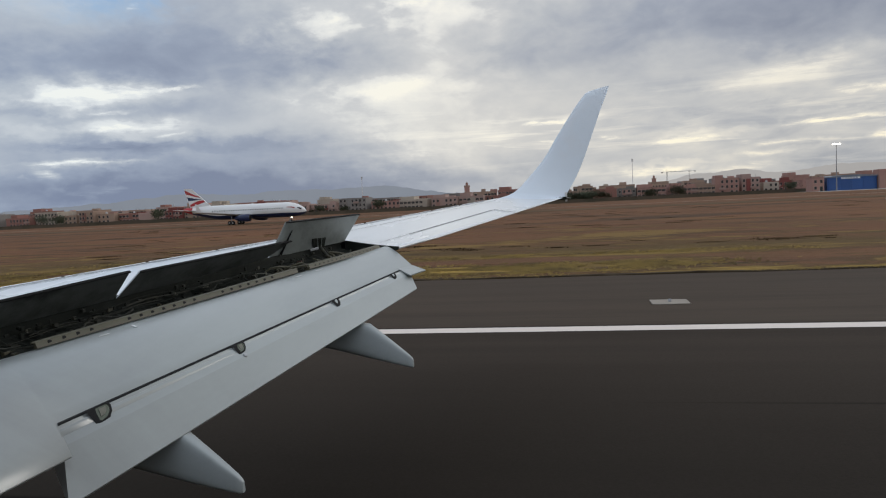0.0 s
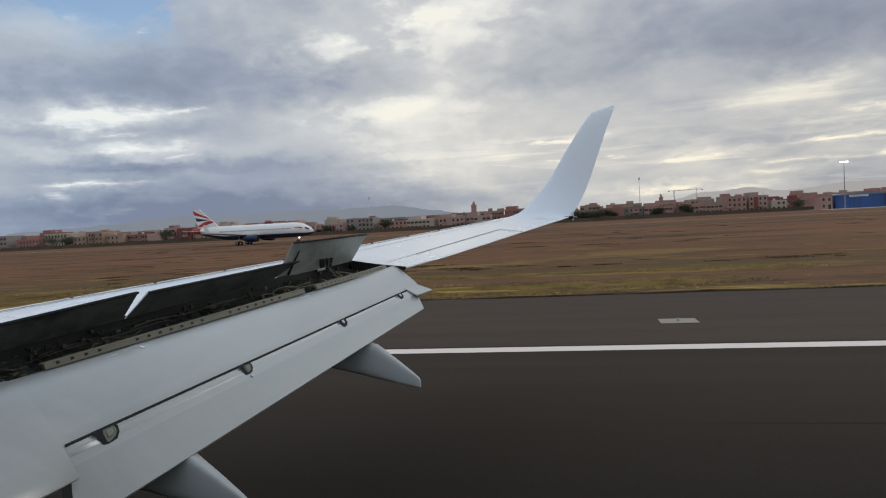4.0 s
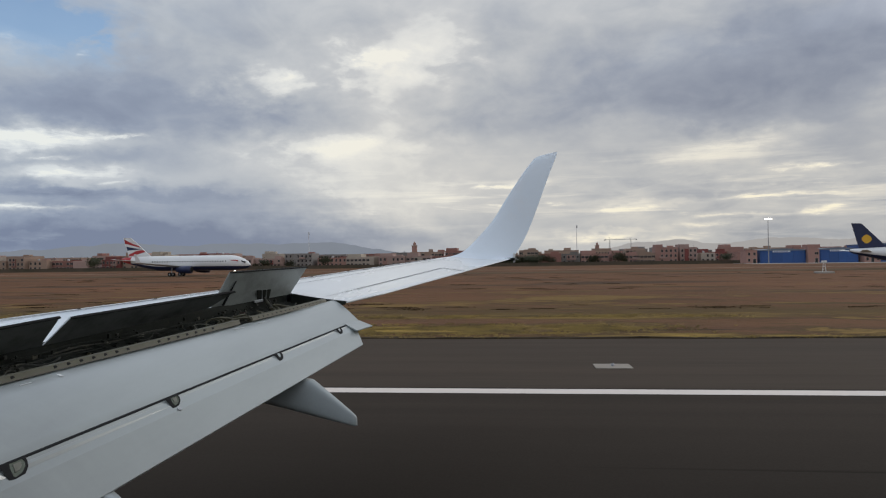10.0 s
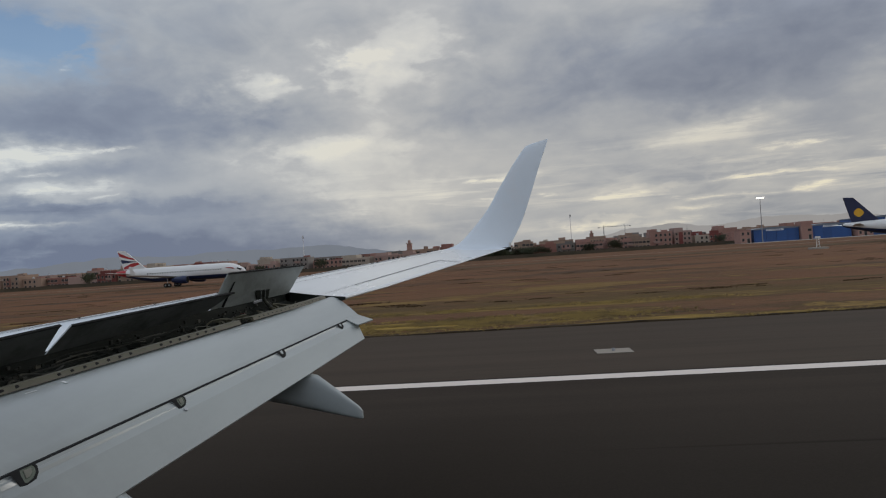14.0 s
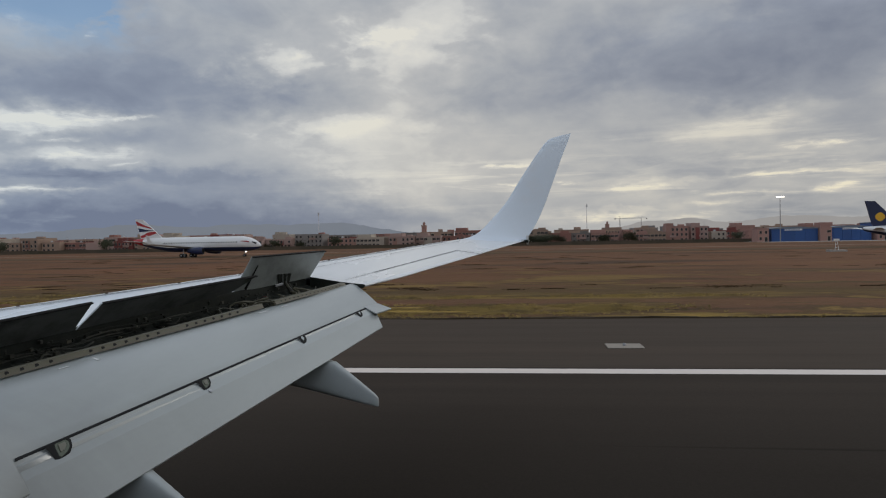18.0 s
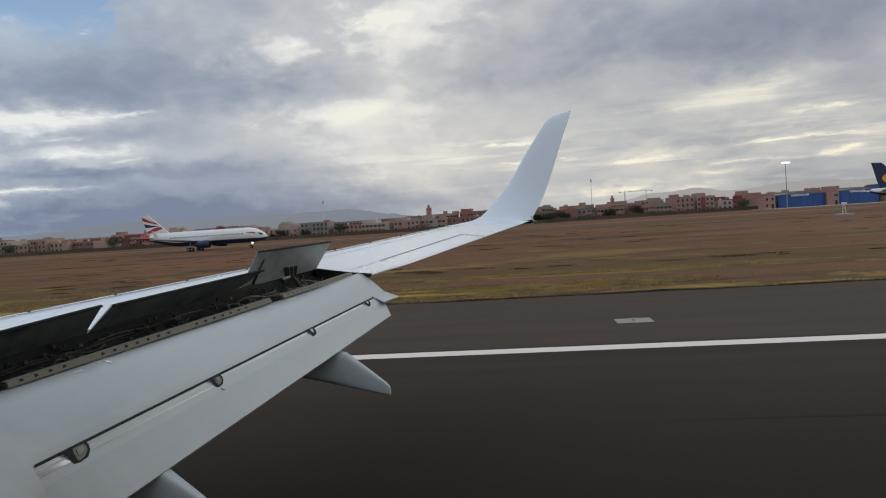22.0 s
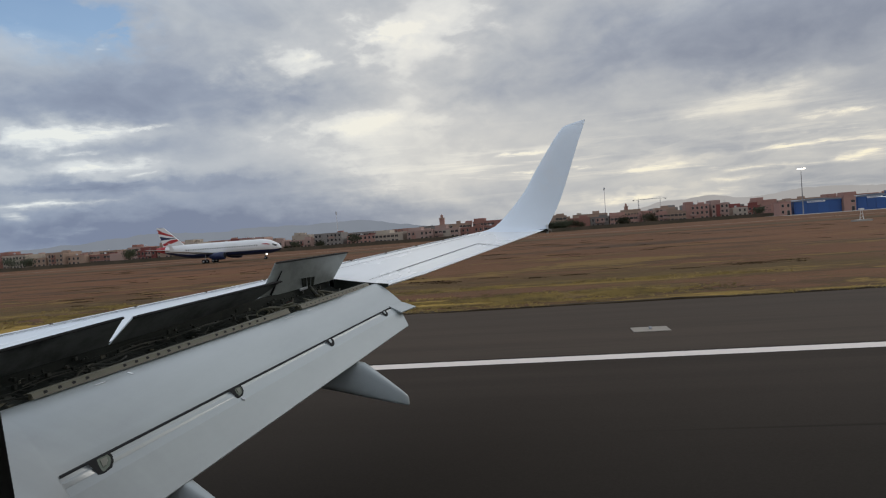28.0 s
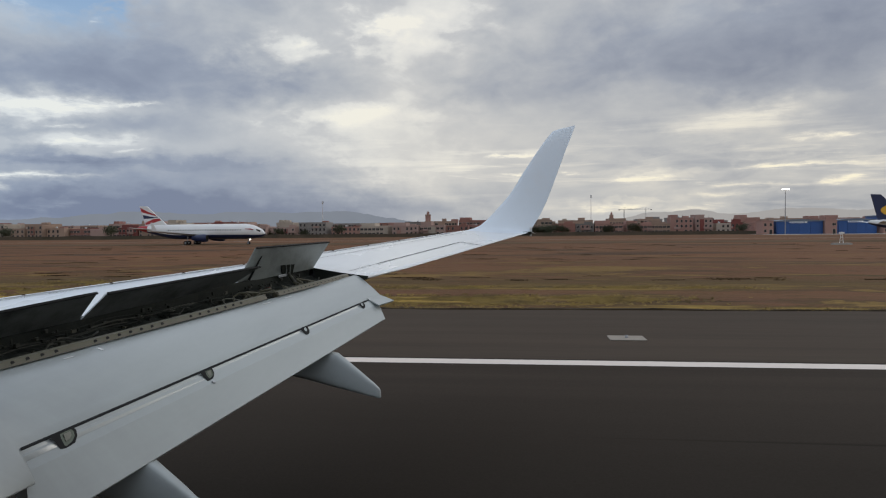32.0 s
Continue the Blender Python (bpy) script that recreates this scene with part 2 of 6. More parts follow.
# overhead the deck is even, pale and cool
over = wmath("MULTIPLY", wmath("SUBTRACT", dz, 0.30), 2.2, clamp=True)
cloud = wmix(over, cloud, wmix(n_big, (0.54, 0.59, 0.67), (0.78, 0.82, 0.88)))
# warm light low on the sun's side
low = wmath("SUBTRACT", 1.0, wmath("MULTIPLY", el, 0.062), clamp=True)
side = wmath("MULTIPLY_ADD", az, 0.022, 0.62, clamp=True)
warm = wmath("MULTIPLY", wmath("MULTIPLY", low, side), 0.78)
cloud = wmix(warm, cloud, wramp(val, [(0.0, (0.295, 0.315, 0.345)), (0.55, (0.615, 0.588, 0.532)), (0.72, (0.765, 0.705, 0.585)), (0.86, (0.91, 0.815, 0.61)), (1.0, (1.02, 0.91, 0.63))]))
# clear sky through the gaps
sky = WN.new("ShaderNodeTexSky")
sky.sky_type = "NISHITA"
sky.sun_disc = False
sky.sun_elevation, sky.sun_rotation = radians(SUN_EL), radians(SUN_AZ)
blue = wvec("SCALE", sky.outputs[0])
blue.inputs["Scale"].default_value = 0.15
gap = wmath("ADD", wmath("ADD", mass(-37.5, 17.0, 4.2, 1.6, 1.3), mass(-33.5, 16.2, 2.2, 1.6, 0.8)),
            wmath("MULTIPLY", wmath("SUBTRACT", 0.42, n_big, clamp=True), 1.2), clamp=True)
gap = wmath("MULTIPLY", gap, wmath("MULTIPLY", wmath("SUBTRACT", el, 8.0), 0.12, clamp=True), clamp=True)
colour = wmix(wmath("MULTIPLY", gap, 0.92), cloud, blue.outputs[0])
cool = wmath("MULTIPLY_ADD", az, -0.035, -0.35, clamp=True)
tint = wvec("MULTIPLY", colour, (0.93, 0.99, 1.055)).outputs[0]
colour = wmix(cool, colour, tint)
bg = WN.new("ShaderNodeBackground")
bg.inputs["Strength"].default_value = 1.0
WL.new(colour, bg.inputs["Color"])
wout = WN.new("ShaderNodeOutputWorld")
WL.new(bg.outputs[0], wout.inputs[0])

sun = new("sun", bpy.data.lights.new("sun", "SUN"))
sun.data.energy, sun.data.angle, sun.data.color = 0.55, radians(18), (1.0, 0.96, 0.90)
_d = Vector((math.sin(radians(SUN_AZ)) * math.cos(radians(SUN_EL)), math.cos(radians(SUN_AZ)) * math.cos(radians(SUN_EL)), math.sin(radians(SUN_EL))))
sun.matrix_world = look(_d * 60, (0, 0, 0))


# ---------------------------------------------------------------- materials
def material(name, base, rough=0.6, metal=0.0, var=0.12, scale=3.0, fine=40.0, bump=0.1, stretch=(1, 1, 1), second=None, second_at=(0.5, 0.7),
             per_object=0.0, spec=0.5, grain=0.06, coat=0.0, coat_rough=0.2):
    """Node material: base colour with broad and fine variation, an optional second colour in patches, and fine relief."""
    m = bpy.data.materials.new(name)
    m.use_nodes = True
    N, L = m.node_tree.nodes, m.node_tree.links
    b = N["Principled BSDF"]
    tc = N.new("ShaderNodeTexCoord")
    mp = N.new("ShaderNodeMapping")
    mp.inputs["Scale"].default_value = stretch
    L.new(tc.outputs["Object"], mp.inputs[0])

    def noi(sc, det, ro=0.55):
        n = N.new("ShaderNodeTexNoise")
        n.inputs["Scale"].default_value, n.inputs["Detail"].default_value, n.inputs["Roughness"].default_value = sc, det, ro
        L.new(mp.outputs[0], n.inputs["Vector"])
        return n.outputs[0]

    def mth(op, a, c):
        n = N.new("ShaderNodeMath")
        n.operation = op
        for i, v in enumerate((a, c)):
            if isinstance(v, (int, float)):
                n.inputs[i].default_value = v
            else:
                L.new(v, n.inputs[i])
        return n.outputs[0]

    broad, small = noi(scale, 4), noi(fine, 3, 0.6)
    f = mth("ADD", mth("MULTIPLY", mth("SUBTRACT", broad, 0.5), 2.6 * var), mth("MULTIPLY", mth("SUBTRACT", small, 0.5), 2.6 * grain))
    if per_object:
        oi = N.new("ShaderNodeObjectInfo")
        f = mth("ADD", f, mth("MULTIPLY", mth("SUBTRACT", oi.outputs["Random"], 0.5), per_object))
    f = mth("ADD", f, 1.0)
    col = N.new("ShaderNodeMix")
    col.data_type = "RGBA"
    col.inputs[6].default_value = (*base, 1)
    col.inputs[7].default_value = (*(second or base), 1)
    if second:
        ra = N.new("ShaderNodeMapRange")
        ra.inputs[1].default_value, ra.inputs[2].default_value = second_at
        L.new(noi(scale * 1.7, 6, 0.65), ra.inputs[0])
        L.new(ra.outputs[0], col.inputs[0])
    else:
        col.inputs[0].default_value = 0.0
    sc = N.new("ShaderNodeVectorMath")
    sc.operation = "SCALE"
    L.new(col.outputs[2], sc.inputs[0])
    L.new(f, sc.inputs["Scale"])
    L.new(sc.outputs[0], b.inputs["Base Color"])
    b.inputs["Metallic"].default_value = metal
    b.inputs["Specular IOR Level"].default_value = spec
    b.inputs["Coat Weight"].default_value = coat
    b.inputs["Coat Roughness"].default_value = coat_rough
    rr = mth("ADD", mth("MULTIPLY", mth("SUBTRACT", broad, 0.5), 0.25), rough)
    L.new(rr, b.inputs["Roughness"])
    if bump:
        bp = N.new("ShaderNodeBump")
        bp.inputs["Strength"].default_value, bp.inputs["Distance"].default_value = bump, 0.02
        L.new(small, bp.inputs["Height"])
        L.new(bp.outputs[0], b.inputs["Normal"])
    return m


M = {}
M["wing_paint"] = material("wing_paint", (0.77, 0.80, 0.83), 0.27, 0.0, 0.05, 0.9, 30, 0.015, (1, 0.35, 1), (0.67, 0.70, 0.73), (0.55, 0.8), grain=0.015, coat=0.5)
# second tone: soft patches that paint in uneven reflections
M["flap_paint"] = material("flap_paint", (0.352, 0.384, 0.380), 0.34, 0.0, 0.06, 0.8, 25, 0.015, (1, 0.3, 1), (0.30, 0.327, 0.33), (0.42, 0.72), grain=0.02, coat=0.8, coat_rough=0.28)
M["winglet_paint"] = material("winglet_paint", (0.75, 0.815, 0.89), 0.5, 0.0, 0.04, 0.7, 30, 0.01, second=(0.76, 0.78, 0.82), second_at=(0.5, 0.8), grain=0.015, coat=0.2)
M["slat_metal"] = material("slat_metal", (0.80, 0.81, 0.82), 0.5, 0.0, 0.05, 1.5, 40, 0.01, grain=0.02)
M["fairing_paint"] = material("fairing_paint", (0.33, 0.365, 0.375), 0.36, 0.0, 0.08, 2.5, 30, 0.02, second=(0.29, 0.32, 0.325), second_at=(0.55, 0.8), grain=0.03)
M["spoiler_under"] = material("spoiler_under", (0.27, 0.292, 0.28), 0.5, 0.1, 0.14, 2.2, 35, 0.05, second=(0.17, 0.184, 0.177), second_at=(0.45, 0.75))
# darker copy of spoiler_under: shade painted in, plus dark stains
M["spoiler_shaded_stained"] = material("spoiler_shaded_stained", (0.165, 0.178, 0.172), 0.55, 0.1, 0.2, 1.6, 30, 0.05, second=(0.05, 0.055, 0.052), second_at=(0.44, 0.68))
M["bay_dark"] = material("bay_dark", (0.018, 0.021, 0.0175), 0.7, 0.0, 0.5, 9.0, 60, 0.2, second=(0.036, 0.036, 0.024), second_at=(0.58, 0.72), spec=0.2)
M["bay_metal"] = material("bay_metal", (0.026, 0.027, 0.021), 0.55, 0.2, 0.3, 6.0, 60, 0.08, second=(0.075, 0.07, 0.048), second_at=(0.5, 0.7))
M["beam_primer"] = material("beam_primer", (0.088, 0.081, 0.052), 0.55, 0.0, 0.15, 5.0, 50, 0.06, second=(0.07, 0.064, 0.040), second_at=(0.5, 0.75))
M["hose_grey"] = material("hose_grey", (0.15, 0.148, 0.118), 0.5, 0.2, 0.2, 9, 60, 0.05)
M["hose_red"] = material("hose_red", (0.10, 0.04, 0.028), 0.55, 0.0, 0.2, 9, 60, 0.05)
M["black_rubber"] = material("black_rubber", (0.010, 0.010, 0.010), 0.7, 0.0, 0.2, 8, 60, 0.08, spec=0.2)
M["seam"] = material("seam", (0.06, 0.06, 0.065), 0.7, 0.0, 0.2, 3, 40, 0.0, spec=0.15)
M["pocket_glass"] = material("pocket_glass", (0.10, 0.115, 0.085), 0.25, 0.2, 0.2, 10, 60, 0.05)
M["cabin_trim"] = material("cabin_trim", (0.16, 0.165, 0.16), 0.7, 0.0, 0.06, 6, 80, 0.05)
M["shoulder_asphalt"] = material("shoulder_asphalt", (0.073, 0.056, 0.0435), 0.9, 0.0, 0.2, 0.4, 9.0, 0.25, (0.06, 1, 1), (0.058, 0.045, 0.0350), (0.45, 0.75), grain=0.10, spec=0.06)
M["taxi_asphalt"] = material("taxi_asphalt", (0.135, 0.092, 0.058), 0.97, 0.0, 0.12, 0.05, 5.0, 0.1, (0.2, 1, 1), (0.10, 0.068, 0.043), (0.45, 0.75), spec=0.02)
M["apron_concrete"] = material("apron_concrete", (0.36, 0.34, 0.31), 0.85, 0.0, 0.1, 0.08, 4.0, 0.15)
M["line_paint"] = material("line_paint", (0.73, 0.645, 0.585), 0.7, 0.0, 0.07, 0.5, 14.0, 0.1, (0.3, 1, 1), (0.58, 0.53, 0.475), (0.58, 0.85), grain=0.06)
M["yellow_line"] = material("yellow_line", (0.55, 0.36, 0.05), 0.7, 0.0, 0.1, 0.6, 12.0, 0.1)
M["pale_concrete"] = material("pale_concrete", (0.28, 0.245, 0.205), 0.85, 0.0, 0.1, 2.0, 14.0, 0.1)
M["dark_glass"] = material("dark_glass", (0.016, 0.017, 0.02), 0.35, 0.0, 0.3, 0.6, 3.0, 0.0, per_object=0.6)
M["window_frame"] = material("window_frame", (0.42, 0.34, 0.29), 0.7, 0.0, 0.15, 1, 8, 0.0)
M["white_paint"] = material("white_paint", (0.78, 0.78, 0.78), 0.35, 0.0, 0.04, 0.3, 6.0, 0.0)
M["navy_paint"] = material("navy_paint", (0.012, 0.022, 0.075), 0.35, 0.0, 0.08, 0.3, 6.0, 0.0)
M["red_paint"] = material("red_paint", (0.42, 0.03, 0.035), 0.4, 0.0, 0.06, 0.3, 6.0, 0.0)
M["yellow_paint"] = material("yellow_paint", (0.75, 0.42, 0.03), 0.4, 0.0, 0.06, 0.3, 6.0, 0.0)
M["grey_paint"] = material("grey_paint", (0.45, 0.46, 0.48), 0.4, 0.0, 0.06, 0.3, 6.0, 0.0)
M["hangar_blue"] = material("hangar_blue", (0.025, 0.085, 0.27), 0.5, 0.0, 0.1, 0.25, 3.0, 0.05, (1, 1, 0.2), per_object=0.2)
M["hangar_dark"] = material("hangar_dark", (0.055, 0.065, 0.085), 0.55, 0.0, 0.15, 0.2, 3.0, 0.05, (1, 1, 0.2))
M["hangar_roof"] = material("hangar_roof", (0.16, 0.19, 0.24), 0.5, 0.1, 0.1, 0.2, 3.0, 0.05)
M["steel"] = material("steel", (0.30, 0.30, 0.31), 0.45, 0.6, 0.1, 1.0, 10, 0.0)
M["trunk"] = material("trunk", (0.12, 0.085, 0.06), 0.9, 0.0, 0.2, 2.0, 14, 0.3)
M["leaf"] = material("leaf", (0.045, 0.055, 0.026), 0.75, 0.0, 0.35, 0.8, 5, 0.0, second=(0.07, 0.07, 0.035), second_at=(0.45, 0.7), per_object=0.3)
M["dry_grass"] = material("dry_grass", (0.31, 0.21, 0.06), 0.9, 0.0, 0.3, 0.2, 3.0, 0.0, second=(0.16, 0.11, 0.044), second_at=(0.48, 0.62))
M["mud_wall"] = material("mud_wall", (0.26, 0.16, 0.11), 0.95, 0.0, 0.2, 0.06, 1.5, 0.2, second=(0.17, 0.12, 0.09), second_at=(0.45, 0.7))
M["perimeter_earth"] = material("perimeter_earth", (0.10, 0.078, 0.055), 0.95, 0.0, 0.25, 0.08, 1.5, 0.2, second=(0.065, 0.058, 0.038), second_at=(0.45, 0.65))
M["verge_soil"] = material("verge_soil", (0.046, 0.034, 0.022), 0.95, 0.0, 0.3, 0.3, 4.0, 0.3, second=(0.10, 0.07, 0.035), second_at=(0.55, 0.7), spec=0.05)
M["tussock"] = material("tussock", (0.082, 0.052, 0.03), 0.95, 0.0, 0.3, 0.1, 2.0, 0.0, second=(0.115, 0.078, 0.04), second_at=(0.45, 0.6), spec=0.05)
m = bpy.data.materials.new("lamp_glow")
m.use_nodes = True
m.node_tree.nodes["Principled BSDF"].inputs["Emission Color"].default_value = (1.0, 0.9, 0.75, 1)
m.node_tree.nodes["Principled BSDF"].inputs["Emission Strength"].default_value = 2.2
M["lamp_glow"] = m
# some tones greyed: distance haze is put into the plaster colours
PLASTER = {"salmon": (0.43, 0.25, 0.21), "terracotta": (0.34, 0.17, 0.14), "ochre": (0.40, 0.285, 0.22), "pale_pink": (0.47, 0.33, 0.29),
           "grey": (0.30, 0.28, 0.265), "brick_red": (0.26, 0.082, 0.072), "cream": (0.50, 0.43, 0.36), "bare_concrete": (0.24, 0.225, 0.21)}
for _k, _c in PLASTER.items():
    _c = tuple(v * 0.86 for v in _c)
    M["plaster_" + _k] = material("plaster_" + _k, _c, 0.9, 0.0, 0.1, 0.15, 2.0, 0.1, second=tuple(v * 0.78 for v in _c), second_at=(0.5, 0.8), per_object=0.22)

def streak_inboard(m, y_from, y_full, amount):
    """Chordwise streaks that darken a flap towards its inboard end."""
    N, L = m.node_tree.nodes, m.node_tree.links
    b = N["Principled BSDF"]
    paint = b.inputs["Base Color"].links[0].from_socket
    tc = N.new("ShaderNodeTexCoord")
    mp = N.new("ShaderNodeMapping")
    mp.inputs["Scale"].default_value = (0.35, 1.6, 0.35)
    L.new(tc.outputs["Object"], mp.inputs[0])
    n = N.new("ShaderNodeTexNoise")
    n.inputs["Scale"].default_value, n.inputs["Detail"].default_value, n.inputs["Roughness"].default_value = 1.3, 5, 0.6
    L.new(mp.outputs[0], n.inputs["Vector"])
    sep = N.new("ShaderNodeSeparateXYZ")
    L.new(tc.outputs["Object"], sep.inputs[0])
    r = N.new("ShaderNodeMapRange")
    r.inputs[1].default_value, r.inputs[2].default_value = y_from, y_full
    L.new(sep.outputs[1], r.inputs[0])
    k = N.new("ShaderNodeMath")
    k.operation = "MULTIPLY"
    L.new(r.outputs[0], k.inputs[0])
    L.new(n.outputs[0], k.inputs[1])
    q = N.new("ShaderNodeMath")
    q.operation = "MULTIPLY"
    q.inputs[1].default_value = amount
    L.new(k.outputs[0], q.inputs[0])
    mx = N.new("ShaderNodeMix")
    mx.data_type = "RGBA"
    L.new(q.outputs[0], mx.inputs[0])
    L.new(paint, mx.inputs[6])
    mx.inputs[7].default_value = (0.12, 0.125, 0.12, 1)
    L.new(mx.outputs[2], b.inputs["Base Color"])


streak_inboard(M["flap_paint"], 6.0, 3.4, 1.0)

# field: red-brown earth with dry grass, darker scrub and bare pale patches
def field_material():
    m = bpy.data.materials.new("dry_field")
    m.use_nodes = True
    N, L = m.node_tree.nodes, m.node_tree.links
    b = N["Principled BSDF"]
    g = N.new("ShaderNodeNewGeometry")

    def mapped(sx, sy):
        mp = N.new("ShaderNodeMapping")
        mp.inputs["Scale"].default_value = (sx, sy, 1)
        L.new(g.outputs["Position"], mp.inputs[0])
        return mp.outputs[0]

    def noi(vec, sc, det, ro=0.6, dist=0.0):
        n = N.new("ShaderNodeTexNoise")
        n.inputs["Scale"].default_value, n.inputs["Detail"].default_value, n.inputs["Roughness"].default_value = sc, det, ro
        n.inputs["Distortion"].default_value = dist
        L.new(vec, n.inputs["Vector"])
        return n.outputs[0]

    def rng(v, a, c):
        n = N.new("ShaderNodeMapRange")
        n.inputs[1].default_value, n.inputs[2].default_value = a, c
        L.new(v, n.inputs[0])
        return n.outputs[0]

    def mix(f, a, c):
        n = N.new("ShaderNodeMix")
        n.data_type = "RGBA"
        if isinstance(f, float):
            n.inputs[0].default_value = f
        else:
            L.new(f, n.inputs[0])
        for i, v in ((6, a), (7, c)):
            if isinstance(v, tuple):
                n.inputs[i].default_value = (*v, 1)
            else:
                L.new(v, n.inputs[i])
        return n.outputs[2]

    far, mid, near = mapped(0.5, 1.0), mapped(0.32, 1.0), mapped(0.5, 1.0)
    col = mix(rng(noi(far, 0.02, 5), 0.38, 0.62), (0.208, 0.095, 0.048), (0.156, 0.077, 0.041))
    col = mix(rng(noi(mid, 0.07, 6, 0.65, 0.4), 0.45, 0.66), col, (0.180, 0.093, 0.048))
    col = mix(rng(noi(mid, 0.13, 7, 0.72, 0.6), 0.55, 0.65), col, (0.075, 0.047, 0.024))
    col = mix(rng(noi(mid, 0.10, 7, 0.72, 0.8), 0.60, 0.68), col, (0.178, 0.099, 0.051))
    col = mix(rng(noi(near, 0.5, 6, 0.75), 0.63, 0.74), col, (0.070, 0.044, 0.027))
    col = mix(rng(noi(near, 0.9, 5, 0.7), 0.66, 0.80), col, (0.178, 0.109, 0.065))
    col = mix(rng(noi(mapped(0.30, 1.0), 0.075, 6, 0.6, 0.4), 0.54, 0.62), col, (0.095, 0.056, 0.035))
    # long low drifts of dark stubble and of pale straw
    col = mix(rng(noi(mapped(0.10, 1.0), 0.42, 5, 0.6, 0.3), 0.625, 0.665), col, (0.056, 0.036, 0.023))
    col = mix(rng(noi(mapped(0.07, 1.0), 0.30, 5, 0.6, 0.3), 0.65, 0.70), col, (0.182, 0.108, 0.064))
    # dry yellow grass thickens towards the paving
    sp = N.new("ShaderNodeSeparateXYZ")
    L.new(g.outputs["Position"], sp.inputs[0])
    verge = N.new("ShaderNodeMath")
    verge.operation = "MULTIPLY"
    L.new(rng(sp.outputs[1], 110.0, 33.0), verge.inputs[0])
    clump = noi(mapped(0.45, 1.0), 0.12, 7, 0.72, 0.5)
    L.new(rng(clump, 0.53, 0.58), verge.inputs[1])
    # dark rim round the clumps, their shadow put into the colour
    shade = N.new("ShaderNodeMath")
    shade.operation = "MULTIPLY"
    L.new(rng(sp.outputs[1], 95.0, 40.0), shade.inputs[0])
    L.new(rng(clump, 0.49, 0.53), shade.inputs[1])
    col = mix(shade.outputs[0], col, (0.099, 0.061, 0.027))
    col = mix(verge.outputs[0], col, (0.302, 0.189, 0.057))
    swath = noi(mapped(0.3, 1.0), 0.055, 7, 0.7, 0.4)
    for lo, hi, y_far, tone in ((0.47, 0.51, 58.0, (0.110, 0.070, 0.029)), (0.50, 0.54, 50.0, (0.392, 0.254, 0.062))):
        near_by = N.new("ShaderNodeMath")
        near_by.operation = "MULTIPLY"
        L.new(rng(sp.outputs[1], y_far, y_far - 9.0), near_by.inputs[0])
        L.new(rng(swath, lo, hi), near_by.inputs[1])
        col = mix(near_by.outputs[0], col, tone)
    olive = N.new("ShaderNodeMath")
    olive.operation = "MULTIPLY"
    L.new(rng(sp.outputs[1], 88.0, 60.0), olive.inputs[0])
    L.new(rng(noi(mapped(0.30, 1.0), 0.10, 7, 0.68, 0.5), 0.58, 0.64), olive.inputs[1])
    col = mix(olive.outputs[0], col, (0.087, 0.064, 0.024))
    small = noi(near, 5.0, 4, 0.7)
    col = mix(rng(small, 0.35, 0.75), mix(0.22, col, (0.03, 0.022, 0.015)), col)
    L.new(col, b.inputs["Base Color"])
    b.inputs["Roughness"].default_value = 0.95
    b.inputs["Specular IOR Level"].default_value = 0.1
    bp = N.new("ShaderNodeBump")
    bp.inputs["Strength"].default_value, bp.inputs["Distance"].default_value = 0.6, 0.15
    L.new(small, bp.inputs["Height"])
    L.new(bp.outputs[0], b.inputs["Normal"])
    return m


M["field"] = field_material()


